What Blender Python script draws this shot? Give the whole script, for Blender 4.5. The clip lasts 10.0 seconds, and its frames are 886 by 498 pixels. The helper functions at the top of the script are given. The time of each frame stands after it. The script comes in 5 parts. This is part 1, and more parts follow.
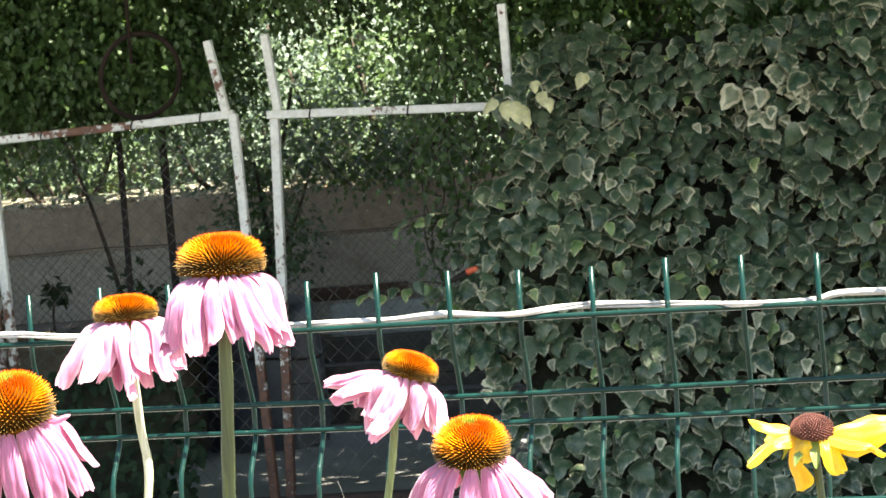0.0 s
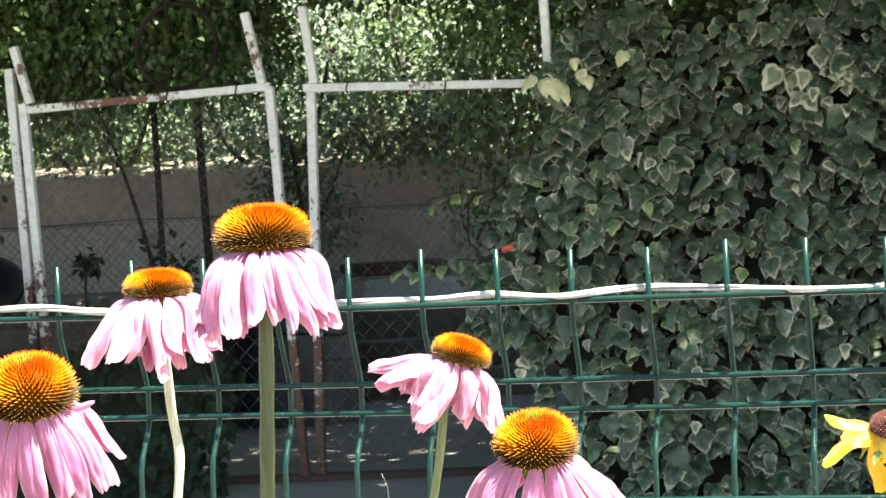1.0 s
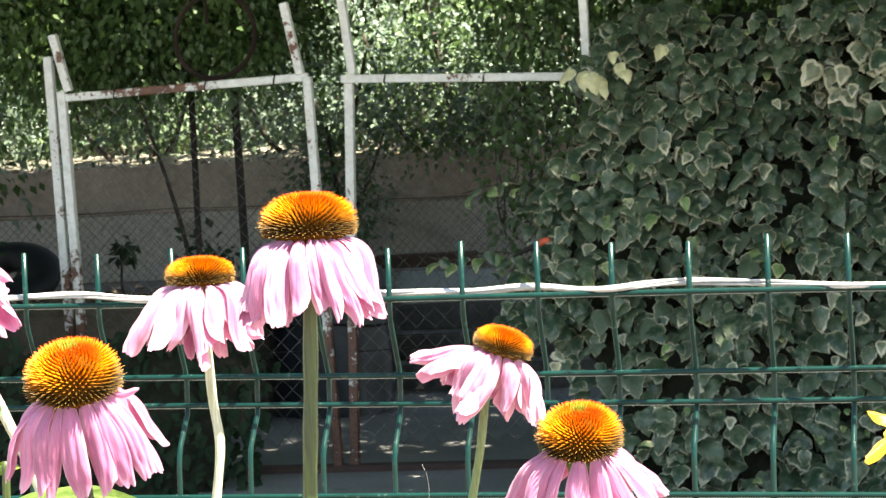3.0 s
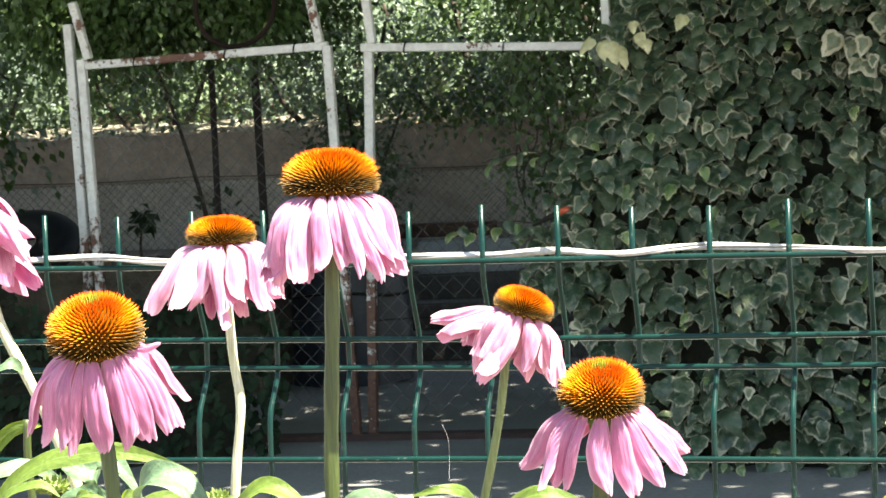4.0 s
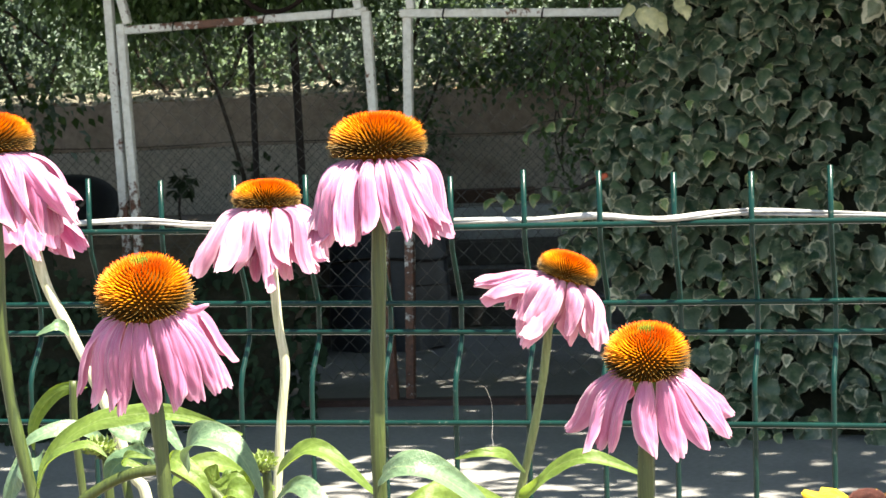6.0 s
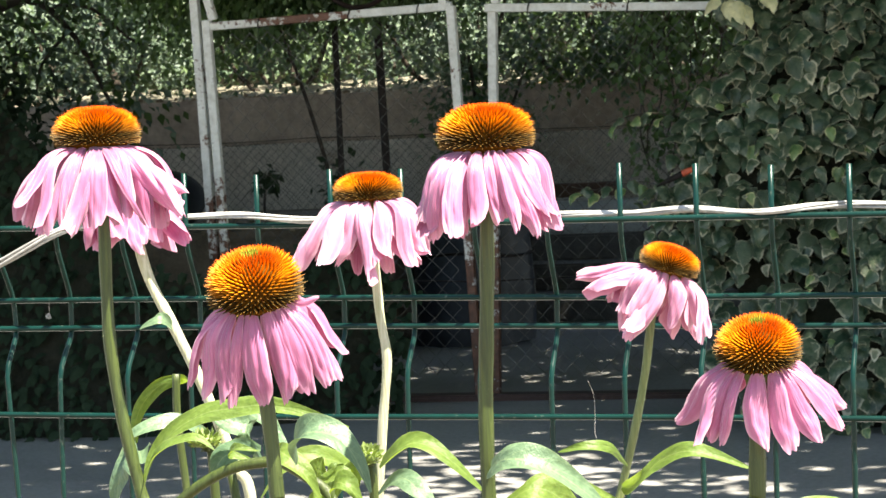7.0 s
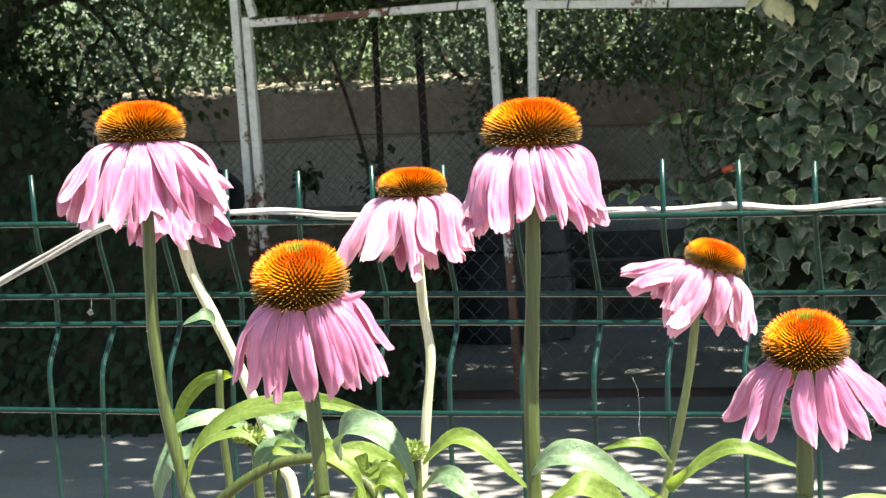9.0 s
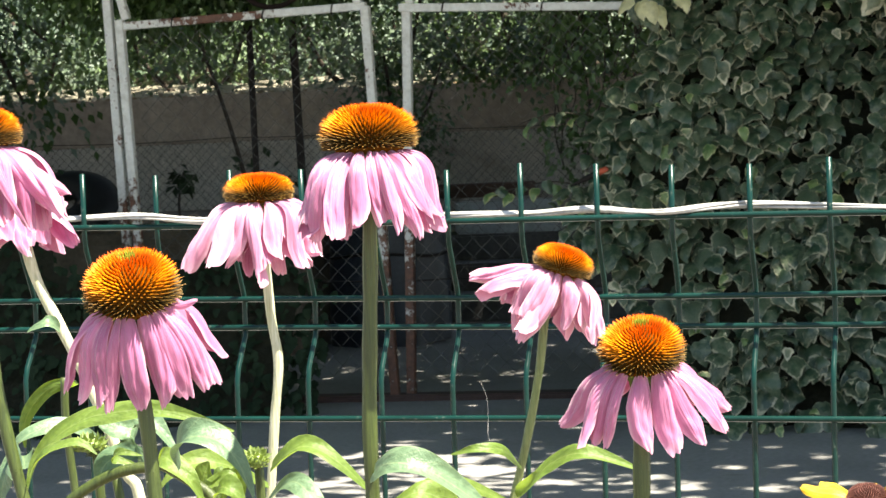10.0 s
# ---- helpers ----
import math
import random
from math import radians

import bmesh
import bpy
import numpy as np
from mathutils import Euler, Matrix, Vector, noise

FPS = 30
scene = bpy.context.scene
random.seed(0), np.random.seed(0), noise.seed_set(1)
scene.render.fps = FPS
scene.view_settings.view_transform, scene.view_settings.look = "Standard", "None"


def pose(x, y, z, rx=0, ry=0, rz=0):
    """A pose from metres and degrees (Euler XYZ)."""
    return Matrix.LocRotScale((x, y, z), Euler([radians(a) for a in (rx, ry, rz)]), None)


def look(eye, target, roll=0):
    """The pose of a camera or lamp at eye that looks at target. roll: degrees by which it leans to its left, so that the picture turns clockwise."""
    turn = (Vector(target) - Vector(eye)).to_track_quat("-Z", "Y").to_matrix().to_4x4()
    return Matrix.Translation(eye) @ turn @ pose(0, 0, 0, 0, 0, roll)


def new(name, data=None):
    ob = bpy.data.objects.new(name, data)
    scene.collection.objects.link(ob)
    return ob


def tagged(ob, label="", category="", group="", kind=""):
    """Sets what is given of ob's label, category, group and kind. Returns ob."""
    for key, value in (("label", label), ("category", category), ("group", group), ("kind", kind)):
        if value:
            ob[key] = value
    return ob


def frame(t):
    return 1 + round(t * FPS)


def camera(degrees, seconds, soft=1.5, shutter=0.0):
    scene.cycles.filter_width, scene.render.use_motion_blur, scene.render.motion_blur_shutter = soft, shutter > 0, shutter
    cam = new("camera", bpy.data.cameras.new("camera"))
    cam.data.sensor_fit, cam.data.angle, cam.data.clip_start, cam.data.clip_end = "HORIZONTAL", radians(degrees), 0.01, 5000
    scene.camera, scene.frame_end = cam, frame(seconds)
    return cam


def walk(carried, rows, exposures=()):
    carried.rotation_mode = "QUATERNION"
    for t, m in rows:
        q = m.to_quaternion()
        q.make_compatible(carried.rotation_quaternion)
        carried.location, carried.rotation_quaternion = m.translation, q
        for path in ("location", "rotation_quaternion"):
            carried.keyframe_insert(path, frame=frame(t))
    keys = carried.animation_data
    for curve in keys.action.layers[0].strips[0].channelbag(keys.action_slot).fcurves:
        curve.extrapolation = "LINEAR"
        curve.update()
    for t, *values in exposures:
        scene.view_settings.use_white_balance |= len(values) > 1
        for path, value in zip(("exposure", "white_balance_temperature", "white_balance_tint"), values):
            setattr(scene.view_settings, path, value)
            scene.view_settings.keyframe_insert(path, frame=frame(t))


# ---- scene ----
cam = camera(20.0, 10.0, soft=1.45)
cam.data.dof.use_dof = True
cam.data.dof.focus_distance = 0.88
cam.data.dof.aperture_fstop = 185
KELVIN, TINT = 7150, 7
PATH = [
    (0, (0.3331, -1.6780, 1.0371), (-0.0512, 0.2537, 0.9986), -4.46),
    (0.5, (0.3075, -1.6024, 1.0360), (-0.0933, 0.3257, 0.9863), -4.01),
    (1, (0.3073, -1.6005, 1.0358), (-0.1031, 0.3255, 0.9813), -3.49),
    (1.5, (0.3062, -1.6000, 1.0353), (-0.1115, 0.3243, 0.9768), -3.25),
    (2, (0.3060, -1.6010, 1.0357), (-0.1166, 0.3223, 0.9783), -3.05),
    (2.5, (0.3043, -1.5986, 1.0362), (-0.1261, 0.3230, 0.9796), -2.94),
    (4, (0.3020, -1.5984, 1.0309), (-0.1507, 0.3171, 0.9495), -2.65),
    (4.5, (0.3007, -1.6018, 1.0295), (-0.1631, 0.3103, 0.9308), -2.53),
    (5, (0.3009, -1.6031, 1.0315), (-0.1716, 0.3067, 0.9284), -2.44),
    (6.5, (0.2977, -1.6028, 1.0296), (-0.2021, 0.2996, 0.9206), -2.51),
    (7, (0.2913, -1.6030, 1.0295), (-0.2534, 0.2871, 0.9220), -2.68),
    (7.5, (0.2890, -1.6005, 1.0297), (-0.2828, 0.2816, 0.9230), -2.52),
    (8, (0.2864, -1.5986, 1.0300), (-0.3019, 0.2784, 0.9220), -2.38),
    (8.5, (0.2889, -1.6019, 1.0299), (-0.2884, 0.2786, 0.9233), -2.34),
    (9, (0.2882, -1.6002, 1.0288), (-0.2859, 0.2812, 0.9206), -2.64),
    (9.5, (0.2912, -1.5967, 1.0288), (-0.2705, 0.2884, 0.9204), -2.71),
    (10, (0.3001, -1.5919, 1.0291), (-0.1826, 0.3148, 0.9185), -2.70),
]
walk(cam, [(t, look(eye, target, roll)) for t, eye, target, roll in PATH],
     exposures=[(t, e, KELVIN, TINT) for t, e in ((0.0, 2.84), (2.5, 2.82), (4.5, 2.50), (6.5, 2.27), (10.0, 2.23))])

# ---- light ----
TO_SUN = Vector((0.38, -0.17, 0.91)).normalized()
SUN_ELEV = math.asin(TO_SUN.z)
world = bpy.data.worlds.new("sky")
scene.world = world
world.use_nodes = True
wn = world.node_tree.nodes
sky = wn.new("ShaderNodeTexSky")
sky.sky_type = 'NISHITA'
sky.sun_disc = False
sky.sun_elevation = SUN_ELEV
sky.sun_rotation = math.atan2(TO_SUN.x, TO_SUN.y)
wn["Background"].inputs[1].default_value = 0.067
world.node_tree.links.new(sky.outputs[0], wn["Background"].inputs[0])
sun_data = bpy.data.lights.new("sun", 'SUN')
sun_data.energy = 5.0
sun_data.angle = radians(0.53)
sun_data.color = (1.0, 0.95, 0.87)
sun = new("sun", sun_data)
sun.matrix_world = look(TO_SUN * 30, (0, 0, 0))


# ---- materials ----
def nodes_of(name):
    m = bpy.data.materials.new(name)
    m.use_nodes = True
    nt = m.node_tree
    return m, nt, nt.nodes, nt.links, nt.nodes["Principled BSDF"]


def ramp(nt, stops, interp='LINEAR'):
    r = nt.nodes.new("ShaderNodeValToRGB")
    r.color_ramp.interpolation = interp
    el = r.color_ramp.elements
    while len(el) < len(stops):
        el.new(0.5)
    for e, (p, c) in zip(el, stops):
        e.position = p
        e.color = (*c, 1) if len(c) == 3 else c
    return r


def noise_node(nt, scale, detail=6, rough=0.6, vec=None, dim='3D'):
    n = nt.nodes.new("ShaderNodeTexNoise")
    n.inputs["Scale"].default_value = scale
    n.inputs["Detail"].default_value = detail
    n.inputs["Roughness"].default_value = rough
    if vec is None:
        tc = nt.nodes.new("ShaderNodeTexCoord")
        vec = tc.outputs["Object"]
    nt.links.new(vec, n.inputs["Vector"])
    return n


def mix_rgb(nt, fac, a, b, mode='MIX'):
    m = nt.nodes.new("ShaderNodeMix")
    m.data_type = 'RGBA'
    m.blend_type = mode
    for sock, v in ((0, fac), (6, a), (7, b)):
        if isinstance(v, (int, float)):
            m.inputs[sock].default_value = v
        elif isinstance(v, tuple):
            m.inputs[sock].default_value = (*v, 1) if len(v) == 3 else v
        else:
            nt.links.new(v, m.inputs[sock])
    return m.outputs[2]


def bump(nt, height, strength, distance):
    b = nt.nodes.new("ShaderNodeBump")
    b.inputs["Strength"].default_value = strength
    b.inputs["Distance"].default_value = distance
    nt.links.new(height, b.inputs["Height"])
    return b.outputs[0]


def surface_mat(name, dark, light, scale, fine, rough=0.8, metal=0.0, bump_d=0.002, spots=None):
    """Two scales of noise between two colours, with relief; spots = (colour, scale, threshold)."""
    m, nt, n, l, p = nodes_of(name)
    a = noise_node(nt, scale, 5)
    b = noise_node(nt, fine, 8, 0.7)
    r1 = ramp(nt, [(0.3, dark), (0.7, light)])
    l.new(a.outputs[0], r1.inputs[0])
    r2 = ramp(nt, [(0.25, (0.6, 0.6, 0.6)), (0.75, (1.15, 1.15, 1.15))])
    l.new(b.outputs[0], r2.inputs[0])
    col = mix_rgb(nt, 1.0, r1.outputs[0], r2.outputs[0], 'MULTIPLY')
    if spots:
        c = noise_node(nt, spots[1], 6, 0.65)
        r3 = ramp(nt, [(spots[2], (0, 0, 0)), (spots[2] + 0.05, (1, 1, 1))])
        l.new(c.outputs[0], r3.inputs[0])
        col = mix_rgb(nt, r3.outputs[0], col, spots[0])
    l.new(col, p.inputs["Base Color"])
    p.inputs["Roughness"].default_value = rough
    p.inputs["Metallic"].default_value = metal
    l.new(bump(nt, b.outputs[0], 0.6, bump_d), p.inputs["Normal"])
    return m


def attr(nt, name="tone"):
    a = nt.nodes.new("ShaderNodeAttribute")
    a.attribute_name = name
    sep = nt.nodes.new("ShaderNodeSeparateColor")
    nt.links.new(a.outputs["Color"], sep.inputs[0])
    return sep.outputs


def add_translucent(m, nt, colour, share):
    p = nt.nodes["Principled BSDF"]
    t = nt.nodes.new("ShaderNodeBsdfTranslucent")
    if isinstance(colour, tuple):
        t.inputs[0].default_value = (*colour, 1)
    else:
        nt.links.new(colour, t.inputs[0])
    mx = nt.nodes.new("ShaderNodeMixShader")
    mx.inputs[0].default_value = share
    nt.links.new(p.outputs[0], mx.inputs[1])
    nt.links.new(t.outputs[0], mx.inputs[2])
    nt.links.new(mx.outputs[0], nt.nodes["Material Output"].inputs[0])


def math_node(nt, op, a, b=None):
    m = nt.nodes.new("ShaderNodeMath")
    m.operation = op
    for i, v in enumerate((a, b)):
        if v is None:
            continue
        if isinstance(v, (int, float)):
            m.inputs[i].default_value = v
        else:
            nt.links.new(v, m.inputs[i])
    return m.outputs[0]


def petal_mat(name, base, rim, streak, share=0.35, through_tint=(1, 1, 1)):
    """Ray petal: fine lengthwise veins, paler hem and tip, faint bruises, silky sheen."""
    m, nt, n, l, p = nodes_of(name)
    along, across, rnd = attr(nt)
    comb = nt.nodes.new("ShaderNodeCombineXYZ")
    l.new(math_node(nt, 'MULTIPLY', across, 15.0), comb.inputs[0])
    l.new(math_node(nt, 'MULTIPLY', along, 1.6), comb.inputs[1])
    l.new(math_node(nt, 'MULTIPLY', rnd, 40.0), comb.inputs[2])
    st = noise_node(nt, 1.0, 4, 0.6, comb.outputs[0])
    r = ramp(nt, [(0.3, streak), (0.65, base)])
    l.new(st.outputs[0], r.inputs[0])
    tip = ramp(nt, [(0.0, (0.25, 0.25, 0.25)), (0.12, (0, 0, 0)), (0.84, (0, 0, 0)), (1.0, (0.55, 0.55, 0.55))])
    l.new(along, tip.inputs[0])
    col = mix_rgb(nt, tip.outputs[0], r.outputs[0], rim)
    side = math_node(nt, 'ABSOLUTE', math_node(nt, 'SUBTRACT', across, 0.5))
    hem = ramp(nt, [(0.43, (0, 0, 0)), (0.49, (0.7, 0.7, 0.7))])
    l.new(side, hem.inputs[0])
    col = mix_rgb(nt, hem.outputs[0], col, rim)
    blotch = noise_node(nt, 160, 4)
    rb = ramp(nt, [(0.3, (0.86, 0.80, 0.85)), (0.6, (1.03, 1.03, 1.03))])
    l.new(blotch.outputs[0], rb.inputs[0])
    col = mix_rgb(nt, 1.0, col, rb.outputs[0], 'MULTIPLY')
    each = ramp(nt, [(0.0, (0.80, 0.74, 0.79)), (0.6, (1.0, 1.0, 1.0)), (1.0, (1.12, 1.25, 1.18))])
    l.new(rnd, each.inputs[0])
    col = mix_rgb(nt, 1.0, col, each.outputs[0], 'MULTIPLY')
    l.new(col, p.inputs["Base Color"])
    p.inputs["Roughness"].default_value = 0.38
    p.inputs["Specular IOR Level"].default_value = 0.7
    p.inputs["Sheen Weight"].default_value = 0.4
    l.new(bump(nt, st.outputs[0], 0.8, 0.0008), p.inputs["Normal"])
    add_translucent(m, nt, mix_rgb(nt, 1.0, col, through_tint, 'MULTIPLY'), share)
    return m


def leaf_mat(name, dark, light, share=0.3, rough=0.45, veins=False, scale=30, patch=None, tint=(1.25, 1.35, 0.6), power=1.0, clump=2.2):
    m, nt, n, l, p = nodes_of(name)
    g = n.new("ShaderNodeNewGeometry")
    r = ramp(nt, [(0.0, dark), (1.0, light)])
    oi = n.new("ShaderNodeObjectInfo")
    mixed = math_node(nt, 'FRACT', math_node(nt, 'ADD', g.outputs["Random Per Island"], oi.outputs["Random"]))
    part_of = noise_node(nt, clump, 3)
    wide = ramp(nt, [(0.36, (0, 0, 0)), (0.64, (1, 1, 1))])
    l.new(part_of.outputs[0], wide.inputs[0])
    both = math_node(nt, 'ADD', math_node(nt, 'MULTIPLY', wide.outputs[0], 0.6), math_node(nt, 'MULTIPLY', mixed, 0.4))
    l.new(math_node(nt, 'POWER', both, power), r.inputs[0])
    a = noise_node(nt, scale, 5)
    r2 = ramp(nt, [(0.3, (0.88, 0.89, 0.88) if veins else (0.7, 0.72, 0.7)), (0.7, (1.06, 1.05, 1.04) if veins else (1.15, 1.12, 1.1))])
    l.new(a.outputs[0], r2.inputs[0])
    col = mix_rgb(nt, 1.0, r.outputs[0], r2.outputs[0], 'MULTIPLY')
    if patch:
        pm = ramp(nt, [(0.42, (0, 0, 0)), (0.56, (1, 1, 1))])
        l.new(a.outputs[0], pm.inputs[0])
        col = mix_rgb(nt, pm.outputs[0], patch, r.outputs[0])
    if veins:
        along, across, rnd = attr(nt)
        off = math_node(nt, 'ABSOLUTE', math_node(nt, 'SUBTRACT', across, 0.5))
        wob = math_node(nt, 'MULTIPLY', noise_node(nt, 220, 3).outputs[0], 0.07)
        w = math_node(nt, 'SINE', math_node(nt, 'MULTIPLY', math_node(nt, 'ADD', math_node(nt, 'SUBTRACT', along, math_node(nt, 'MULTIPLY', off, 0.45)), wob), 52.0))
        rv = ramp(nt, [(0.88, (0, 0, 0)), (1.0, (0.5, 0.5, 0.5))])
        l.new(w, rv.inputs[0])
        mid = ramp(nt, [(0.012, (1, 1, 1)), (0.035, (0, 0, 0)), (0.455, (0, 0, 0)), (0.49, (0.9, 0.9, 0.9))])
        l.new(off, mid.inputs[0])
        v = mix_rgb(nt, 1.0, rv.outputs[0], mid.outputs[0], 'LIGHTEN')
        col = mix_rgb(nt, math_node(nt, 'MULTIPLY', v, 0.24), col, (0.34, 0.40, 0.20))
        quilt = noise_node(nt, 420, 4, 0.6)
        q2 = ramp(nt, [(0.34, (0.82, 0.86, 0.82)), (0.6, (1.06, 1.06, 1.06))])
        l.new(quilt.outputs[0], q2.inputs[0])
        col = mix_rgb(nt, 1.0, col, q2.outputs[0], 'MULTIPLY')
        hh = math_node(nt, 'ADD', math_node(nt, 'MULTIPLY', w, 0.05), quilt.outputs[0])
        l.new(bump(nt, hh, 0.5, 0.0012), p.inputs["Normal"])
    l.new(col, p.inputs["Base Color"])
    p.inputs["Roughness"].default_value = rough
    add_translucent(m, nt, mix_rgb(nt, 1.0, col, tint, 'MULTIPLY'), share)
    return m


M_PETAL = petal_mat("pink_petal", (0.53, 0.165, 0.32), (0.74, 0.42, 0.55), (0.45, 0.125, 0.26), 0.24, (0.95, 0.50, 0.70))
# sunlit copy of the petal pink, worn by the small and tilted heads
M_SUNPETAL = petal_mat("sunlit_pink_petal", (0.63, 0.265, 0.41), (0.80, 0.50, 0.62), (0.53, 0.19, 0.325), 0.24, (0.95, 0.48, 0.66))
M_YPETAL = petal_mat("yellow_petal", (0.84, 0.58, 0.006), (0.90, 0.66, 0.015), (0.76, 0.44, 0.003))
def ivy_mat(name, dark, light, grey, cream, rim_at):
    """Variegated leaf: dark heart, grey-green flecks, a broken cream hem; how much of each differs from leaf to leaf."""
    m, nt, n, l, p = nodes_of(name)
    edge, side, rnd = attr(nt)
    g = n.new("ShaderNodeNewGeometry")
    oi = n.new("ShaderNodeObjectInfo")
    each = math_node(nt, 'FRACT', math_node(nt, 'ADD', g.outputs["Random Per Island"], oi.outputs["Random"]))
    other = math_node(nt, 'FRACT', math_node(nt, 'MULTIPLY', each, 7.31))
    r = ramp(nt, [(0.0, dark), (1.0, light)])
    l.new(each, r.inputs[0])
    fleck = noise_node(nt, 34, 5, 0.65)
    fine = noise_node(nt, 150, 4, 0.6)
    fm = ramp(nt, [(0.50, (0, 0, 0)), (0.62, (0.75, 0.75, 0.75))])
    l.new(math_node(nt, 'ADD', fleck.outputs[0], math_node(nt, 'MULTIPLY', edge, 0.10)), fm.inputs[0])
    col = mix_rgb(nt, fm.outputs[0], r.outputs[0], grey)
    uneven = math_node(nt, 'MULTIPLY', math_node(nt, 'SUBTRACT', fleck.outputs[0], 0.5), 1.1)
    share = math_node(nt, 'MULTIPLY', math_node(nt, 'SUBTRACT', other, 0.6), 0.22)
    hem = ramp(nt, [(rim_at, (0, 0, 0)), (rim_at + 0.10, (0.9, 0.9, 0.9))])
    l.new(math_node(nt, 'ADD', edge, math_node(nt, 'ADD', uneven, share)), hem.inputs[0])
    col = mix_rgb(nt, hem.outputs[0], col, cream)
    fr = ramp(nt, [(0.3, (0.75, 0.77, 0.75)), (0.7, (1.15, 1.12, 1.1))])
    l.new(fine.outputs[0], fr.inputs[0])
    col = mix_rgb(nt, 1.0, col, fr.outputs[0], 'MULTIPLY')
    l.new(col, p.inputs["Base Color"])
    p.inputs["Roughness"].default_value = 0.37
    l.new(bump(nt, fleck.outputs[0], 0.5, 0.006), p.inputs["Normal"])
    add_translucent(m, nt, mix_rgb(nt, 1.0, col, (1.2, 1.3, 0.6), 'MULTIPLY'), 0.15)
    return m


def stem_mat(name, dark, light):
    m, nt, n, l, p = nodes_of(name)
    tc = n.new("ShaderNodeTexCoord")
    mp = n.new("ShaderNodeMapping")
    mp.inputs["Scale"].default_value = (1, 1, 0.05)
    l.new(tc.outputs["Object"], mp.inputs[0])
    st = noise_node(nt, 900, 4, 0.6, mp.outputs[0])
    big = noise_node(nt, 45, 4)
    r = ramp(nt, [(0.3, dark), (0.7, light)])
    l.new(st.outputs[0], r.inputs[0])
    r2 = ramp(nt, [(0.3, (0.82, 0.78, 0.8)), (0.7, (1.08, 1.08, 1.0))])
    l.new(big.outputs[0], r2.inputs[0])
    l.new(mix_rgb(nt, 1.0, r.outputs[0], r2.outputs[0], 'MULTIPLY'), p.inputs["Base Color"])
    p.inputs["Roughness"].default_value = 0.5
    l.new(bump(nt, st.outputs[0], 0.7, 0.0006), p.inputs["Normal"])
    return m


M_STEM = stem_mat("flower_stem", (0.022, 0.037, 0.006), (0.062, 0.088, 0.016))
M_MIDSTEM = stem_mat("light_green_stem", (0.085, 0.115, 0.035), (0.19, 0.23, 0.085))
# whitish copy of the stem colour with full sun put into it
M_SUNSTEM = stem_mat("sunlit_downy_stem", (0.30, 0.31, 0.17), (0.62, 0.62, 0.47))
M_LEAF = leaf_mat("coneflower_leaf", (0.092, 0.158, 0.030), (0.158, 0.232, 0.052), 0.42, 0.5, True, 60, None, (1.9, 1.75, 0.35))
M_GLEAF = leaf_mat("glaucous_leaf", (0.070, 0.130, 0.072), (0.135, 0.205, 0.118), 0.16, 0.46, True, 60, None, (1.2, 1.35, 0.6))
M_BRACT = leaf_mat("green_bract", (0.13, 0.20, 0.05), (0.22, 0.28, 0.08), 0.25, 0.5, False, 200)
M_CORE = surface_mat("cone_core", (0.09, 0.036, 0.006), (0.15, 0.058, 0.008), 120, 800, 0.8)
M_CORE.node_tree.nodes["Principled BSDF"].inputs["Specular IOR Level"].default_value = 0.0
M_RCORE = surface_mat("brown_cone", (0.07, 0.018, 0.012), (0.16, 0.05, 0.035), 300, 1200, 0.8)


def bristle_mat():
    m, nt, n, l, p = nodes_of("orange_bristle")
    along, height, rnd = attr(nt)
    # own orange and red tones; low bristles and feet also darkened as shade
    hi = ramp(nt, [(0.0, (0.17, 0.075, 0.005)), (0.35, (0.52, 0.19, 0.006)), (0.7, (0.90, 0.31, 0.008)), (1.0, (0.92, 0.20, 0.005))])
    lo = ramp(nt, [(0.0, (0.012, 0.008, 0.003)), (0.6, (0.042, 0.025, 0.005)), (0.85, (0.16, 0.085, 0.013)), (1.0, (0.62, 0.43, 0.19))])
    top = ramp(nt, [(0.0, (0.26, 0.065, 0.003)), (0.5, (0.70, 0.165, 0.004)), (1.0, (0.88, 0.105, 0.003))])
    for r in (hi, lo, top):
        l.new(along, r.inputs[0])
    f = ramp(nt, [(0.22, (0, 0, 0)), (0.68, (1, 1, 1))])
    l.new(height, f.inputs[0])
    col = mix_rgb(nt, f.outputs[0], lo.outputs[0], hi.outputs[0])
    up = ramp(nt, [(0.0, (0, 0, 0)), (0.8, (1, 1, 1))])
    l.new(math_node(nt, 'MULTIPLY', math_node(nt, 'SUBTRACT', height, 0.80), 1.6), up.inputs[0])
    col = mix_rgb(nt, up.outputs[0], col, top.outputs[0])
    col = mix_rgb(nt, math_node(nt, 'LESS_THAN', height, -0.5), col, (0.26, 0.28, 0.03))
    v = ramp(nt, [(0.0, (0.8, 0.75, 0.7)), (1.0, (1.15, 1.2, 1.1))])
    l.new(rnd, v.inputs[0])
    col = mix_rgb(nt, 1.0, col, v.outputs[0], 'MULTIPLY')
    l.new(col, p.inputs["Base Color"])
    p.inputs["Roughness"].default_value = 0.55
    p.inputs["Specular IOR Level"].default_value = 0.2
    return m


M_BRISTLE = bristle_mat()


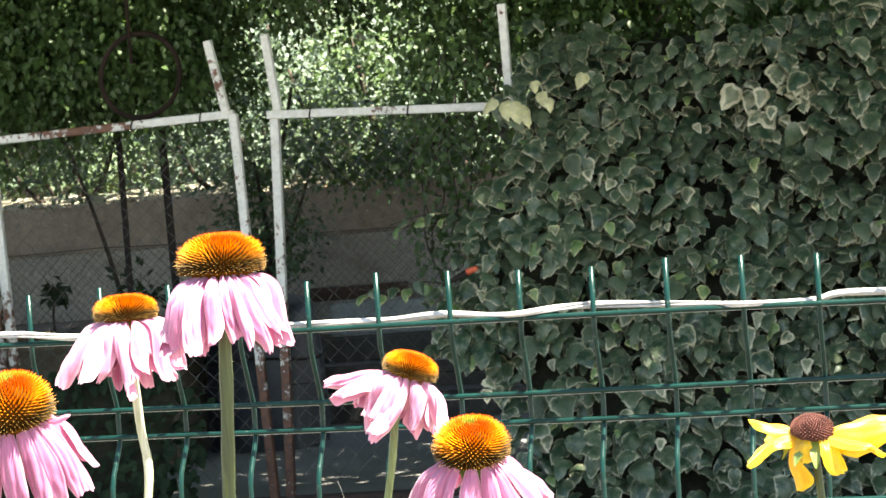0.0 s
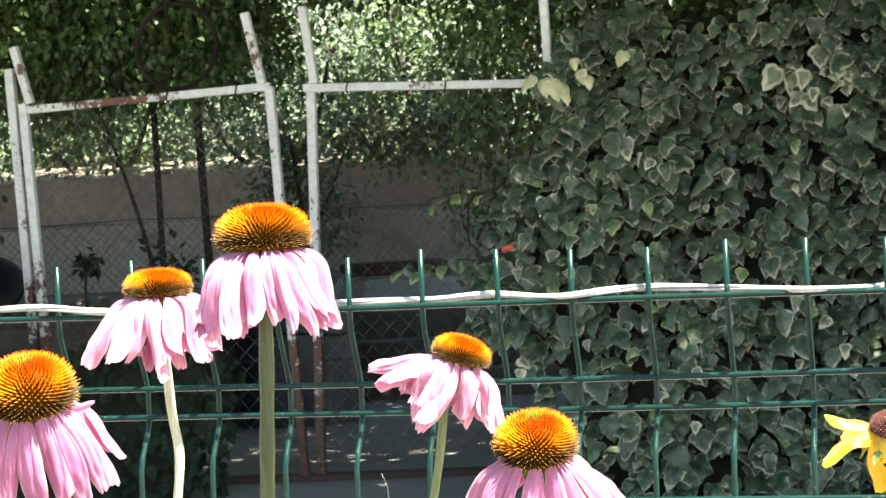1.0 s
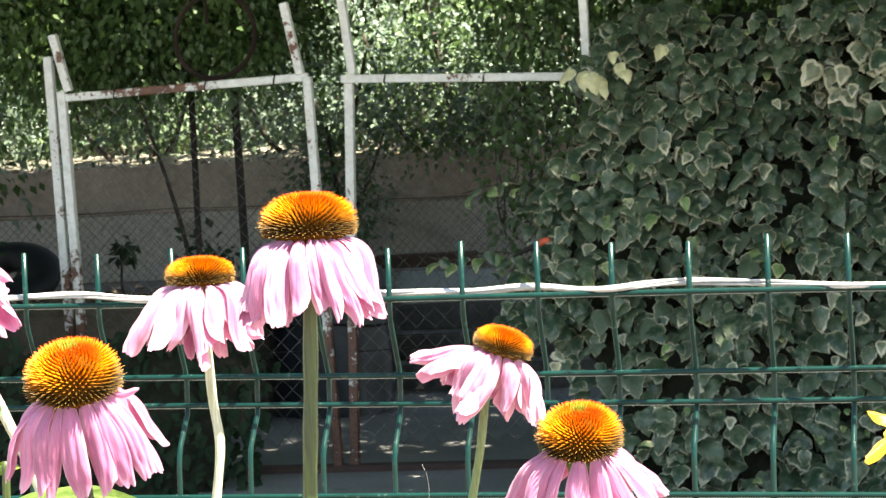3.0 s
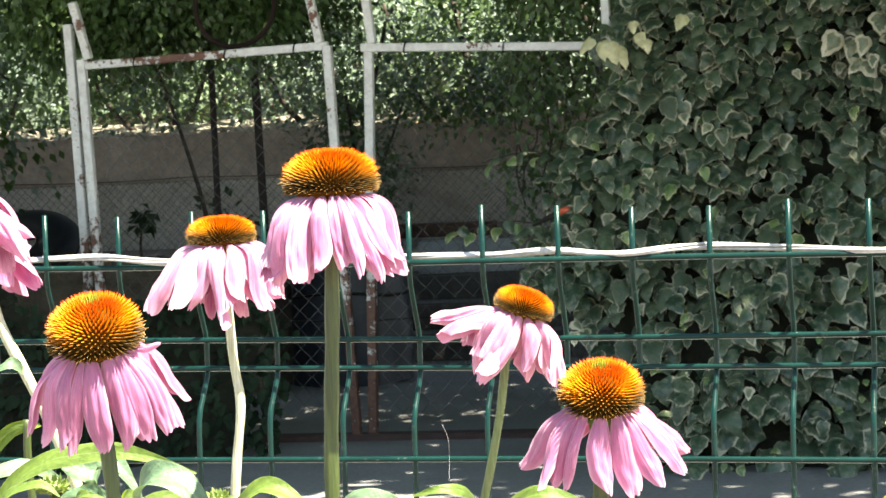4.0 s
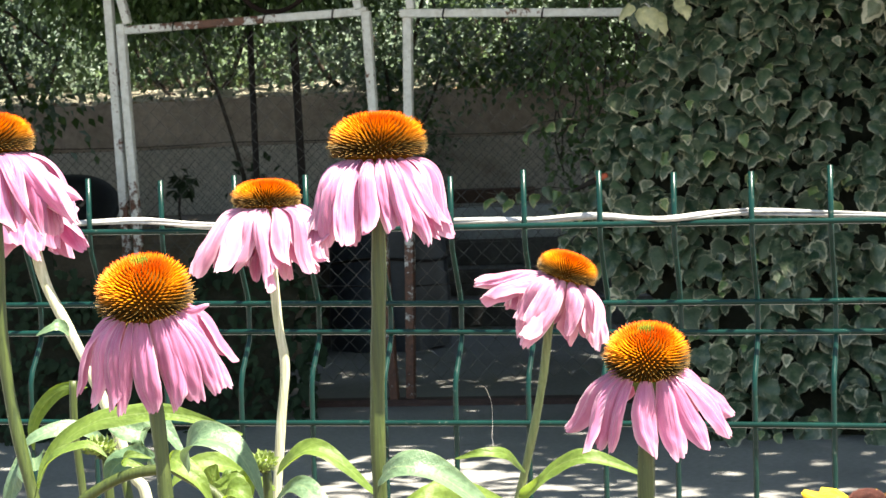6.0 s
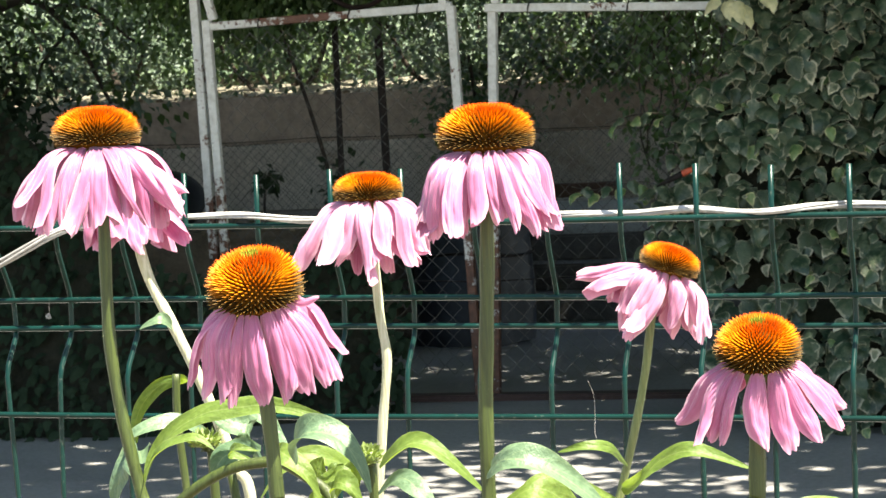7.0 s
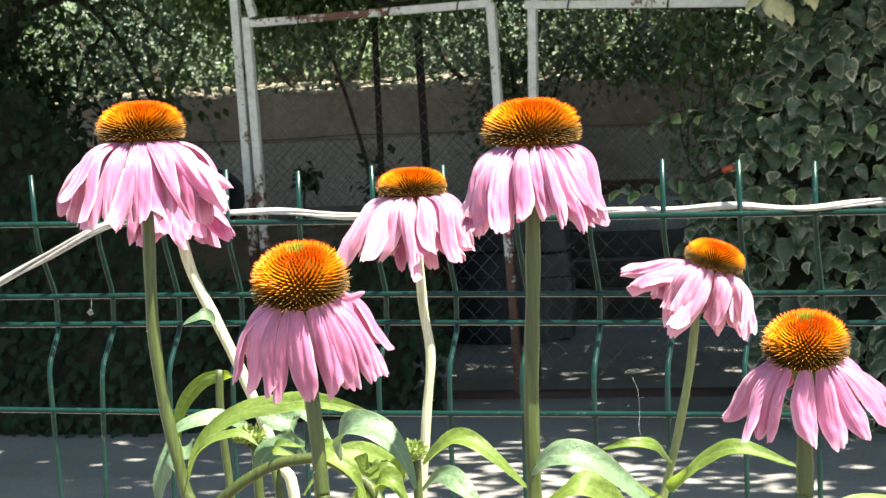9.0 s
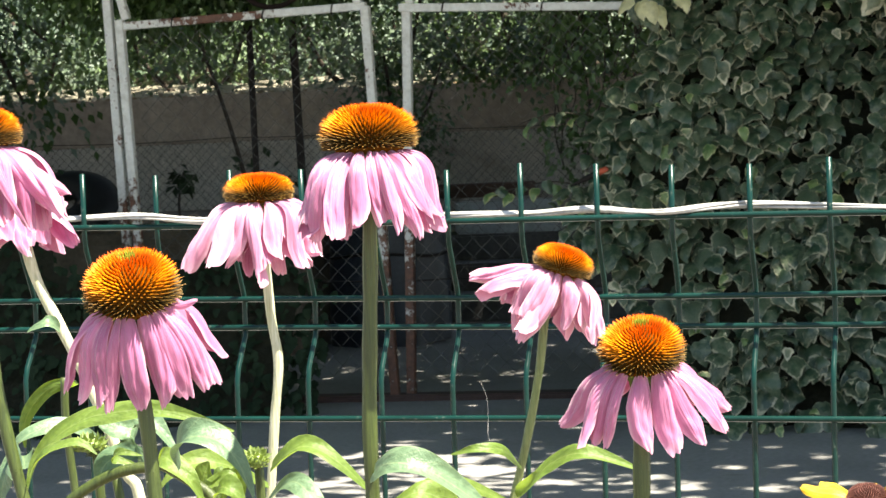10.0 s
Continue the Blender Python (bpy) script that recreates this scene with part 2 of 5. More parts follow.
def painted_wire():
    m, nt, n, l, p = nodes_of("green_coated_wire")
    a = noise_node(nt, 40, 5)
    r = ramp(nt, [(0.3, (0.002, 0.016, 0.013)), (0.7, (0.0035, 0.028, 0.023))])
    l.new(a.outputs[0], r.inputs[0])
    d = noise_node(nt, 220, 8, 0.7)
    rd = ramp(nt, [(0.60, (0, 0, 0)), (0.72, (0.5, 0.5, 0.5))])
    l.new(d.outputs[0], rd.inputs[0])
    l.new(mix_rgb(nt, rd.outputs[0], r.outputs[0], (0.16, 0.17, 0.14)), p.inputs["Base Color"])
    p.inputs["Roughness"].default_value = 0.27
    p.inputs["Specular IOR Level"].default_value = 0.22
    l.new(bump(nt, d.outputs[0], 0.25, 0.0004), p.inputs["Normal"])
    return m


M_WIRE = painted_wire()
M_CABLE = surface_mat("white_cable", (0.30, 0.295, 0.285), (0.55, 0.54, 0.52), 25, 240, 0.45, bump_d=0.0005)


def gate_paint(name, sound, bare=None):
    """Chipped white paint over rust: sound is how much of it holds; bare, a stretch in x where most has gone."""
    m, nt, n, l, p = nodes_of(name)
    a = noise_node(nt, 5, 8, 0.7)
    b = noise_node(nt, 38, 8, 0.7)
    s = math_node(nt, 'ADD', math_node(nt, 'MULTIPLY', a.outputs[0], 0.55), math_node(nt, 'MULTIPLY', b.outputs[0], 0.45))
    mask = ramp(nt, [(sound, (0, 0, 0)), (sound + 0.03, (1, 1, 1))])
    sep = n.new("ShaderNodeSeparateXYZ")
    tc = n.new("ShaderNodeTexCoord")
    l.new(tc.outputs["Object"], sep.inputs[0])
    low = n.new("ShaderNodeMapRange")
    low.inputs["From Min"].default_value = 0.95
    low.inputs["From Max"].default_value = 0.25
    low.inputs["To Max"].default_value = 0.15
    l.new(sep.outputs[2], low.inputs["Value"])
    worn = math_node(nt, 'ADD', s, low.outputs[0])
    if bare:
        far = math_node(nt, 'ABSOLUTE', math_node(nt, 'SUBTRACT', sep.outputs[0], bare[0]))
        at = n.new("ShaderNodeMapRange")
        at.inputs["From Min"].default_value = bare[1]
        at.inputs["From Max"].default_value = bare[1] * 0.4
        at.inputs["To Max"].default_value = 0.105
        l.new(far, at.inputs["Value"])
        worn = math_node(nt, 'ADD', worn, at.outputs[0])
    l.new(worn, mask.inputs[0])
    rust = ramp(nt, [(0.3, (0.040, 0.016, 0.010)), (0.7, (0.17, 0.070, 0.040))])
    l.new(b.outputs[0], rust.inputs[0])
    white = ramp(nt, [(0.3, (0.52, 0.50, 0.46)), (0.6, (0.74, 0.73, 0.70))])
    l.new(b.outputs[0], white.inputs[0])
    l.new(mix_rgb(nt, mask.outputs[0], white.outputs[0], rust.outputs[0]), p.inputs["Base Color"])
    p.inputs["Roughness"].default_value = 0.6
    l.new(bump(nt, mask.outputs[0], 0.5, -0.001), p.inputs["Normal"])
    return m


M_GATE = gate_paint("peeling_white_paint", 0.55)
M_GATEWORN = gate_paint("mostly_bare_white_paint", 0.56, (-0.72, 0.32))
M_GALV = surface_mat("dull_galvanised_wire", (0.10, 0.095, 0.09), (0.21, 0.20, 0.185), 8, 120, 0.6, 0.3)
M_IRON = surface_mat("dark_iron", (0.012, 0.010, 0.009), (0.035, 0.026, 0.022), 8, 90, 0.7)
M_IRON.node_tree.nodes["Principled BSDF"].inputs["Specular IOR Level"].default_value = 0.2
M_HOOP = surface_mat("rusty_dark_iron", (0.018, 0.011, 0.009), (0.036, 0.023, 0.018), 8, 90, 0.9)
M_HOOP.node_tree.nodes["Principled BSDF"].inputs["Specular IOR Level"].default_value = 0.15
M_RUBBER = surface_mat("black_rubber", (0.010, 0.010, 0.011), (0.022, 0.022, 0.024), 10, 150, 0.6)
M_CONC = surface_mat("pavement_concrete", (0.195, 0.192, 0.187), (0.315, 0.308, 0.298), 1.1, 55, 0.9, bump_d=0.003, spots=((0.16, 0.15, 0.135), 3.0, 0.63))
M_WALL = surface_mat("weathered_render", (0.36, 0.285, 0.235), (0.60, 0.50, 0.43), 2.6, 24, 0.95, bump_d=0.014, spots=((0.44, 0.39, 0.34), 3.0, 0.62))
M_PLINTH = surface_mat("pale_grey_render", (0.56, 0.51, 0.46), (0.72, 0.665, 0.61), 1.8, 40, 0.9, bump_d=0.004, spots=((0.38, 0.32, 0.27), 1.3, 0.60))
M_STEP = surface_mat("grey_stone_step", (0.10, 0.095, 0.09), (0.20, 0.19, 0.18), 2.5, 45, 0.9, bump_d=0.004)
M_SOIL = surface_mat("dry_soil", (0.10, 0.075, 0.05), (0.20, 0.155, 0.11), 6, 60, 0.95, bump_d=0.01)
M_VERGE = surface_mat("pale_dry_earth", (0.24, 0.21, 0.15), (0.46, 0.42, 0.33), 5, 50, 0.95, bump_d=0.02)
M_LITTER = surface_mat("dry_leaf", (0.20, 0.13, 0.07), (0.40, 0.30, 0.19), 9, 60, 0.8)
M_KERB = surface_mat("brick_red_kerb", (0.050, 0.030, 0.025), (0.09, 0.05, 0.042), 5, 60, 0.9, bump_d=0.003)
M_BOX = surface_mat("grey_sheet_metal", (0.34, 0.37, 0.37), (0.50, 0.53, 0.53), 3, 50, 0.45, 0.2)
M_LID = surface_mat("brown_plank", (0.055, 0.028, 0.018), (0.11, 0.06, 0.04), 5, 60, 0.8)
M_BARK = surface_mat("dark_bark", (0.025, 0.018, 0.013), (0.07, 0.052, 0.038), 14, 80, 0.9, bump_d=0.006)
M_TARP = surface_mat("dark_sheet", (0.015, 0.018, 0.024), (0.035, 0.042, 0.055), 6, 60, 0.4)
# near-black fill: the shade in foliage gaps, given as a colour
M_GAPFILL = surface_mat("dark_gap_fill", (0.020, 0.022, 0.014), (0.042, 0.040, 0.027), 9, 60, 0.95, bump_d=0.02)
M_GAPFILL.node_tree.nodes["Principled BSDF"].inputs["Specular IOR Level"].default_value = 0.1
# near-black colour for the shaded void above the ivy
M_VOIDFILL = surface_mat("dark_void_fill", (0.028, 0.024, 0.020), (0.050, 0.042, 0.036), 3, 40, 0.9)
M_IVY = ivy_mat("variegated_ivy", (0.018, 0.047, 0.026), (0.066, 0.108, 0.060), (0.138, 0.160, 0.102), (0.45, 0.42, 0.30), 0.89)
M_IVYYOUNG = ivy_mat("young_ivy", (0.085, 0.155, 0.055), (0.17, 0.25, 0.09), (0.22, 0.28, 0.12), (0.50, 0.49, 0.24), 0.80)
M_IVYRIM = ivy_mat("cream_ivy", (0.10, 0.13, 0.085), (0.20, 0.22, 0.14), (0.30, 0.30, 0.20), (0.62, 0.57, 0.42), 0.62)
M_PALE = leaf_mat("pale_ivy", (0.62, 0.58, 0.34), (0.76, 0.72, 0.46), 0.3, 0.5, False, 40)
# ivy green taken far down so that the colour itself holds deep shade
M_IVYSHADED = leaf_mat("shaded_ivy", (0.016, 0.029, 0.017), (0.032, 0.052, 0.029), 0.15, 0.85, False, 25)
M_IVYSHADED.node_tree.nodes["Principled BSDF"].inputs["Specular IOR Level"].default_value = 0.1
# leaf copy darkened to look shaded
M_SHADELEAF = leaf_mat("shaded_fine_leaf", (0.018, 0.032, 0.017), (0.044, 0.070, 0.036), 0.15, 0.65, False, 12)
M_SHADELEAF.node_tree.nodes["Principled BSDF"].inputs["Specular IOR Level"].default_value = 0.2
M_BUSH = leaf_mat("bush_leaf", (0.042, 0.084, 0.046), (0.145, 0.210, 0.125), 0.25, 0.6, False, 6, None, (1.0, 1.1, 0.7))
M_BUSHY = leaf_mat("bright_bush_leaf", (0.052, 0.105, 0.038), (0.150, 0.225, 0.092), 0.28, 0.6, False, 6, None, (1.0, 1.1, 0.7))
M_CANOPY = leaf_mat("canopy_leaf", (0.040, 0.082, 0.027), (0.092, 0.152, 0.046), 0.3, 0.45, False, 6)
M_BLUEGREEN = leaf_mat("blue_green_leaf", (0.060, 0.105, 0.078), (0.25, 0.32, 0.255), 0.2, 0.55, False, 6, None, (1.0, 1.1, 0.8))


# ---- mesh helpers ----
def mesh_part(name, verts, faces, mats, parent=None, label="", smooth=True, tone=None, slots=None):
    me = bpy.data.meshes.new(name)
    me.from_pydata([tuple(v) for v in verts], [], [tuple(f) for f in faces])
    for m in (mats if isinstance(mats, (list, tuple)) else [mats]):
        me.materials.append(m)
    if slots is not None:
        me.polygons.foreach_set("material_index", np.asarray(slots, dtype=np.int32))
    if smooth:
        me.polygons.foreach_set("use_smooth", np.ones(len(me.polygons), dtype=bool))
    if tone is not None:
        ca = me.color_attributes.new("tone", 'FLOAT_COLOR', 'POINT')
        t4 = np.ones((len(verts), 4), dtype=np.float32)
        t4[:, :3] = tone
        ca.data.foreach_set("color", t4.ravel())
    me.update()
    ob = new(name, me)
    if parent is not None:
        ob.parent = parent
    if label:
        ob["label"] = label
    return ob


def part(name, bm, material, parent, label="", smooth=False):
    me = bpy.data.meshes.new(name)
    bm.to_mesh(me)
    bm.free()
    me.materials.append(material)
    if smooth:
        me.polygons.foreach_set("use_smooth", np.ones(len(me.polygons), dtype=bool))
    ob = new(name, me)
    if parent is not None:
        ob.parent = parent
    if label:
        ob["label"] = label
    return ob


def thing(name, label, category, group="", kind="", at=(0, 0, 0)):
    e = new(name)
    e.location = at
    e.empty_display_size = 0.01
    return tagged(e, label, category, group, kind)


def smooth_path(pts, per=8):
    """Catmull-Rom through the points."""
    p = [np.array(q, float) for q in pts]
    p = [2 * p[0] - p[1]] + p + [2 * p[-1] - p[-2]]
    out = []
    for i in range(1, len(p) - 2):
        for k in range(per):
            t = k / per
            a, b, c, d = p[i - 1:i + 3]
            out.append(0.5 * (2 * b + (c - a) * t + (2 * a - 5 * b + 4 * c - d) * t * t + (3 * b - a - 3 * c + d) * t ** 3))
    out.append(p[-2])
    return np.array(out)


def tube(path, radii, sides=8, caps=True):
    path = np.asarray(path, float)
    n = len(path)
    radii = np.full(n, radii) if np.isscalar(radii) else np.asarray(radii)
    tang = np.gradient(path, axis=0)
    tang /= np.linalg.norm(tang, axis=1)[:, None] + 1e-12
    ref = np.array([0, 1, 0.0]) if abs(tang[0][1]) < 0.8 else np.array([1.0, 0, 0])
    verts, faces = [], []
    u = np.cross(tang[0], ref)
    u /= np.linalg.norm(u)
    for i in range(n):
        u = u - tang[i] * (u @ tang[i])
        u /= np.linalg.norm(u) + 1e-12
        v = np.cross(tang[i], u)
        for k in range(sides):
            a = 2 * math.pi * k / sides
            verts.append(path[i] + radii[i] * (math.cos(a) * u + math.sin(a) * v))
    for i in range(n - 1):
        for k in range(sides):
            k2 = (k + 1) % sides
            faces.append((i * sides + k, i * sides + k2, (i + 1) * sides + k2, (i + 1) * sides + k))
    if caps:
        faces.append(tuple(range(sides - 1, -1, -1)))
        faces.append(tuple((n - 1) * sides + k for k in range(sides)))
    return verts, faces


def join(chunks):
    verts, faces = [], []
    for v, f in chunks:
        o = len(verts)
        verts.extend(v)
        faces.extend([tuple(i + o for i in q) for q in f])
    return verts, faces


def box_bm(x0, x1, y0, y1, z0, z1, bevel=0.0, segs=2):
    bm = bmesh.new()
    bmesh.ops.create_cube(bm, size=1)
    for v in bm.verts:
        v.co = Vector(((x0 + x1) / 2 + v.co.x * (x1 - x0), (y0 + y1) / 2 + v.co.y * (y1 - y0), (z0 + z1) / 2 + v.co.z * (z1 - z0)))
    if bevel:
        bmesh.ops.bevel(bm, geom=bm.edges[:], offset=bevel, segments=segs, affect='EDGES')
    return bm


def bar_between(a, b, w, d, bevel=0.003):
    """A square-section bar from a to b."""
    a, b = Vector(a), Vector(b)
    bm = box_bm(-w / 2, w / 2, -d / 2, d / 2, 0, (b - a).length, bevel, 1)
    z = (b - a).normalized()
    y = Vector((0, 1, 0))
    x = y.cross(z).normalized()
    y = z.cross(x)
    m = Matrix((x, y, z)).transposed().to_4x4()
    m.translation = a
    bm.transform(m)
    return bm


# leaf blades in bulk: centres, directions and sizes as arrays, each blade bent along its midrib
BLADE = np.array([(0, 0, 0), (0.30, 0.42, 0.10), (0, 0.45, -0.02), (-0.30, 0.42, 0.10), (0, 1.0, -0.12)])
BLADE_F = [(0, 1, 2), (0, 2, 3), (1, 4, 2), (2, 4, 3)]


def blades(centres, tips, normals, sizes):
    c, t, n = (np.asarray(a, float) for a in (centres, tips, normals))
    t = t / np.linalg.norm(t, axis=1)[:, None]
    n = n - t * np.sum(n * t, axis=1)[:, None]
    n /= np.linalg.norm(n, axis=1)[:, None] + 1e-9
    s = np.cross(t, n)
    sz = np.asarray(sizes)[:, None, None]
    v = c[:, None, :] + sz * (BLADE[None, :, 0:1] * s[:, None, :] + BLADE[None, :, 1:2] * t[:, None, :] + BLADE[None, :, 2:3] * n[:, None, :])
    k = len(c)
    f = (np.array(BLADE_F)[None] + 5 * np.arange(k)[:, None, None]).reshape(-1, 3)
    return v.reshape(-1, 3), f


def bulk_mesh(name, v, f, mats, parent, label="", smooth=False, slots=None):
    me = bpy.data.meshes.new(name)
    me.vertices.add(len(v))
    me.vertices.foreach_set("co", np.asarray(v, np.float32).ravel())
    f = np.asarray(f, np.int32)
    me.loops.add(f.size)
    me.loops.foreach_set("vertex_index", f.ravel())
    me.polygons.add(len(f))
    me.polygons.foreach_set("loop_start", np.arange(0, f.size, f.shape[1], dtype=np.int32))
    me.polygons.foreach_set("loop_total", np.full(len(f), f.shape[1], dtype=np.int32))
    for m in (mats if isinstance(mats, (list, tuple)) else [mats]):
        me.materials.append(m)
    if slots is not None:
        me.polygons.foreach_set("material_index", np.asarray(slots, dtype=np.int32))
    if smooth:
        me.polygons.foreach_set("use_smooth", np.ones(len(f), dtype=bool))
    me.update(calc_edges=True)
    me.validate()
    ob = new(name, me)
    ob.parent = parent
    if label:
        ob["label"] = label
    return ob


def leaf_cloud(rng, centres, spread, per, size, droop=0.5, face=(0, -0.25, 0.8)):
    """Sprays of blades round the given centres."""
    c = np.repeat(np.asarray(centres, float), per, axis=0)
    k = len(c)
    off = rng.normal(size=(k, 3)) * spread
    tips = off / (np.linalg.norm(off, axis=1)[:, None] + 1e-6) + rng.normal(size=(k, 3)) * 0.6
    tips[:, 2] -= droop
    nor = rng.normal(size=(k, 3)) * 0.32 + np.repeat(rng.normal(size=(len(centres), 3)) * 0.35, per, axis=0) + np.array(face)
    return blades(c + off, tips, nor, size * rng.uniform(0.6, 1.3, k))


# ---- ground ----
ground = part("ground", box_bm(-80, 80, -60, 100, -0.3, 0.0), M_CONC, None)
tagged(ground, "grey concrete pavement with worn stains and dappled shade", "ground", kind="structure")
bed = part("planting_bed", box_bm(-3.0, 3.0, -2.6, -0.06, -0.05, 0.04, 0.02), M_SOIL, None)
tagged(bed, "dry brown soil bed along the wire fence", "soil", kind="structure")
kerb = part("gate_threshold", box_bm(-3.6, -0.9, 6.93, 7.03, -0.05, 0.022, 0.008), M_KERB, None)
tagged(kerb, "low brick-red kerb under the gate", "kerb", kind="structure")

# low wall behind the gate
wall = part("wall_garden", box_bm(-9.0, 1.5, 11.0, 11.3, 0.90, 1.15, 0.02), M_WALL, None)
tagged(wall, "rough brown upper course of a low garden wall", "wall", kind="structure")
plinth = part("wall_base", box_bm(-9.0, 1.5, 10.97, 11.3, -0.1, 0.897, 0.012), M_PLINTH, None)
tagged(plinth, "smoother pale grey rendered foot of the garden wall", "wall", kind="structure")
bank = part("planting_bank", box_bm(-9.0, -2.95, 8.6, 11.0, -0.1, 0.55, 0.05, 3), M_SOIL, None)
tagged(bank, "raised bank of dry soil and litter below the garden wall", "soil", kind="structure")
back_ground = part("upper_terrace", box_bm(-12, 6, 11.3, 24, -0.1, 1.14), M_SOIL, None)
tagged(back_ground, "raised soil terrace behind the garden wall", "soil", kind="structure")

# added backdrop, dark so that no sky shows between the shrubs
dark_backdrop = part("backdrop_bank", box_bm(-16, 8, 16.5, 17.5, 0.9, 8.0, 0.3), M_GAPFILL, None)
tagged(dark_backdrop, "plain dark backdrop added behind the shrubs", "bank", kind="structure")

# sunlit dry verge that rises from the wall top
verge_bm = bmesh.new()
grid = [[verge_bm.verts.new((-9.0 + 0.14 * i, 11.3 + 0.10 * j, 1.125 + 0.011 * j + 0.025 * noise.noise((0.5 * i, 0.8 * j, 7)))) for j in range(11)] for i in range(44)]
for i in range(43):
    for j in range(10):
        verge_bm.faces.new((grid[i][j], grid[i + 1][j], grid[i + 1][j + 1], grid[i][j + 1]))
verge = part("terrace_verge", verge_bm, M_VERGE, None, smooth=True)
tagged(verge, "pale dry sunlit earth verge behind the garden wall", "soil", kind="structure")

# ---- wire fence ----
SLOPE = -0.017
fence = thing("wire_fence", "green plastic-coated welded wire mesh fence panel with a folded rib", "fence")
PROFILE = [(0.988, 0.0), (0.945, 0.0), (0.938, 0.002), (0.9075, 0.0195), (0.9015, 0.022), (0.882, 0.022), (0.876, 0.0205), (0.857, 0.004),
           (0.849, 0.0005), (0.84, 0.0), (0.62, 0.0), (0.30, 0.0), (0.0, 0.0)]
rngf = np.random.default_rng(5)
for k in range(-30, 21):
    x0 = 0.05 * k + rngf.normal(0, 0.0012)
    lean = rngf.normal(0, 0.004) - (0.065 if k == -10 else 0.0)
    pts = [(x0 + lean * (z - 0.95) - SLOPE * (z - 0.95), y + rngf.normal(0, 0.0004), z + SLOPE * x0 + (rngf.normal(0, 0.0012) if i == 0 else 0))
           for i, (z, y) in enumerate(PROFILE)]
    v, f = tube(pts, 0.00185, 8)
    mesh_part("vertical_wire", v, f, M_WIRE, fence)
for z, y in ((0.9535, 0.0), (0.9015, 0.022), (0.882, 0.022), (0.8235, 0.0), (0.62, 0.0), (0.42, 0.0), (0.22, 0.0), (0.05, 0.0)):
    xs = np.linspace(-1.52, 1.02, 52)
    pts = [(x, y - 0.0036, z + SLOPE * x + 0.0006 * math.sin(x * 9 + z * 40)) for x in xs]
    v, f = tube(pts, 0.0020, 8)
    mesh_part("horizontal_wire", v, f, M_WIRE, fence)

# white cables tied along the top wire
cable = thing("cable_bundle", "bundle of thin white cables laid along the fence top", "cable")
CABLE = [(-0.75, 0.83), (-0.60, 0.885), (-0.5296, 0.9199), (-0.4847, 0.9405), (-0.4384, 0.9604), (-0.398, 0.9634), (-0.35, 0.9651), (-0.3066, 0.9650),
         (-0.262, 0.9605), (-0.2, 0.9600), (-0.14, 0.9590), (-0.083, 0.9580), (-0.042, 0.9570), (-0.004, 0.9585), (0.04, 0.9556), (0.076, 0.9577), (0.1015, 0.9580),
         (0.15, 0.9552), (0.1985, 0.9525), (0.245, 0.9512), (0.262, 0.9545), (0.30, 0.9535), (0.40, 0.951), (0.60, 0.948), (1.0, 0.94)]
# the bundle weaves in front of some upright wires and behind others
WEAVE = [(-1.0, -8), (-0.40, -8), (-0.35, 6), (-0.30, -7), (-0.25, -7), (-0.20, 6), (-0.10, 6), (0.0, 6), (0.05, -7), (0.10, 6), (0.15, 6), (0.20, -7), (0.25, 6), (1.0, 6)]
run = smooth_path([(x, 0.0, z) for x, z in CABLE], 7)
deep = 0.001 * np.interp(run[:, 0], [w[0] for w in WEAVE], [w[1] for w in WEAVE])
loose = 0.0013 + 0.0009 * np.clip((-0.38 - run[:, 0]) / 0.06, 0, 1)
for i in range(5):
    ph = np.arange(len(run)) * 0.09 + i * 1.257
    path = run.copy()
    path[:, 1] += deep - loose * np.cos(ph)
    path[:, 2] += 0.0004 + loose * np.sin(ph) + 0.0004 * np.sin(np.arange(len(run)) * 0.3 + 2 * i)
    v, f = tube(path, 0.00095, 7)
    mesh_part("cable_strand", v, f, M_CABLE, cable)


# ---- coneflowers ----
def frame_of(axis):
    z = Vector(axis).normalized()
    x = Vector((1, 0, 0)) - z * z.x
    x.normalize()
    y = z.cross(x)
    return np.array([x, y, z]).T


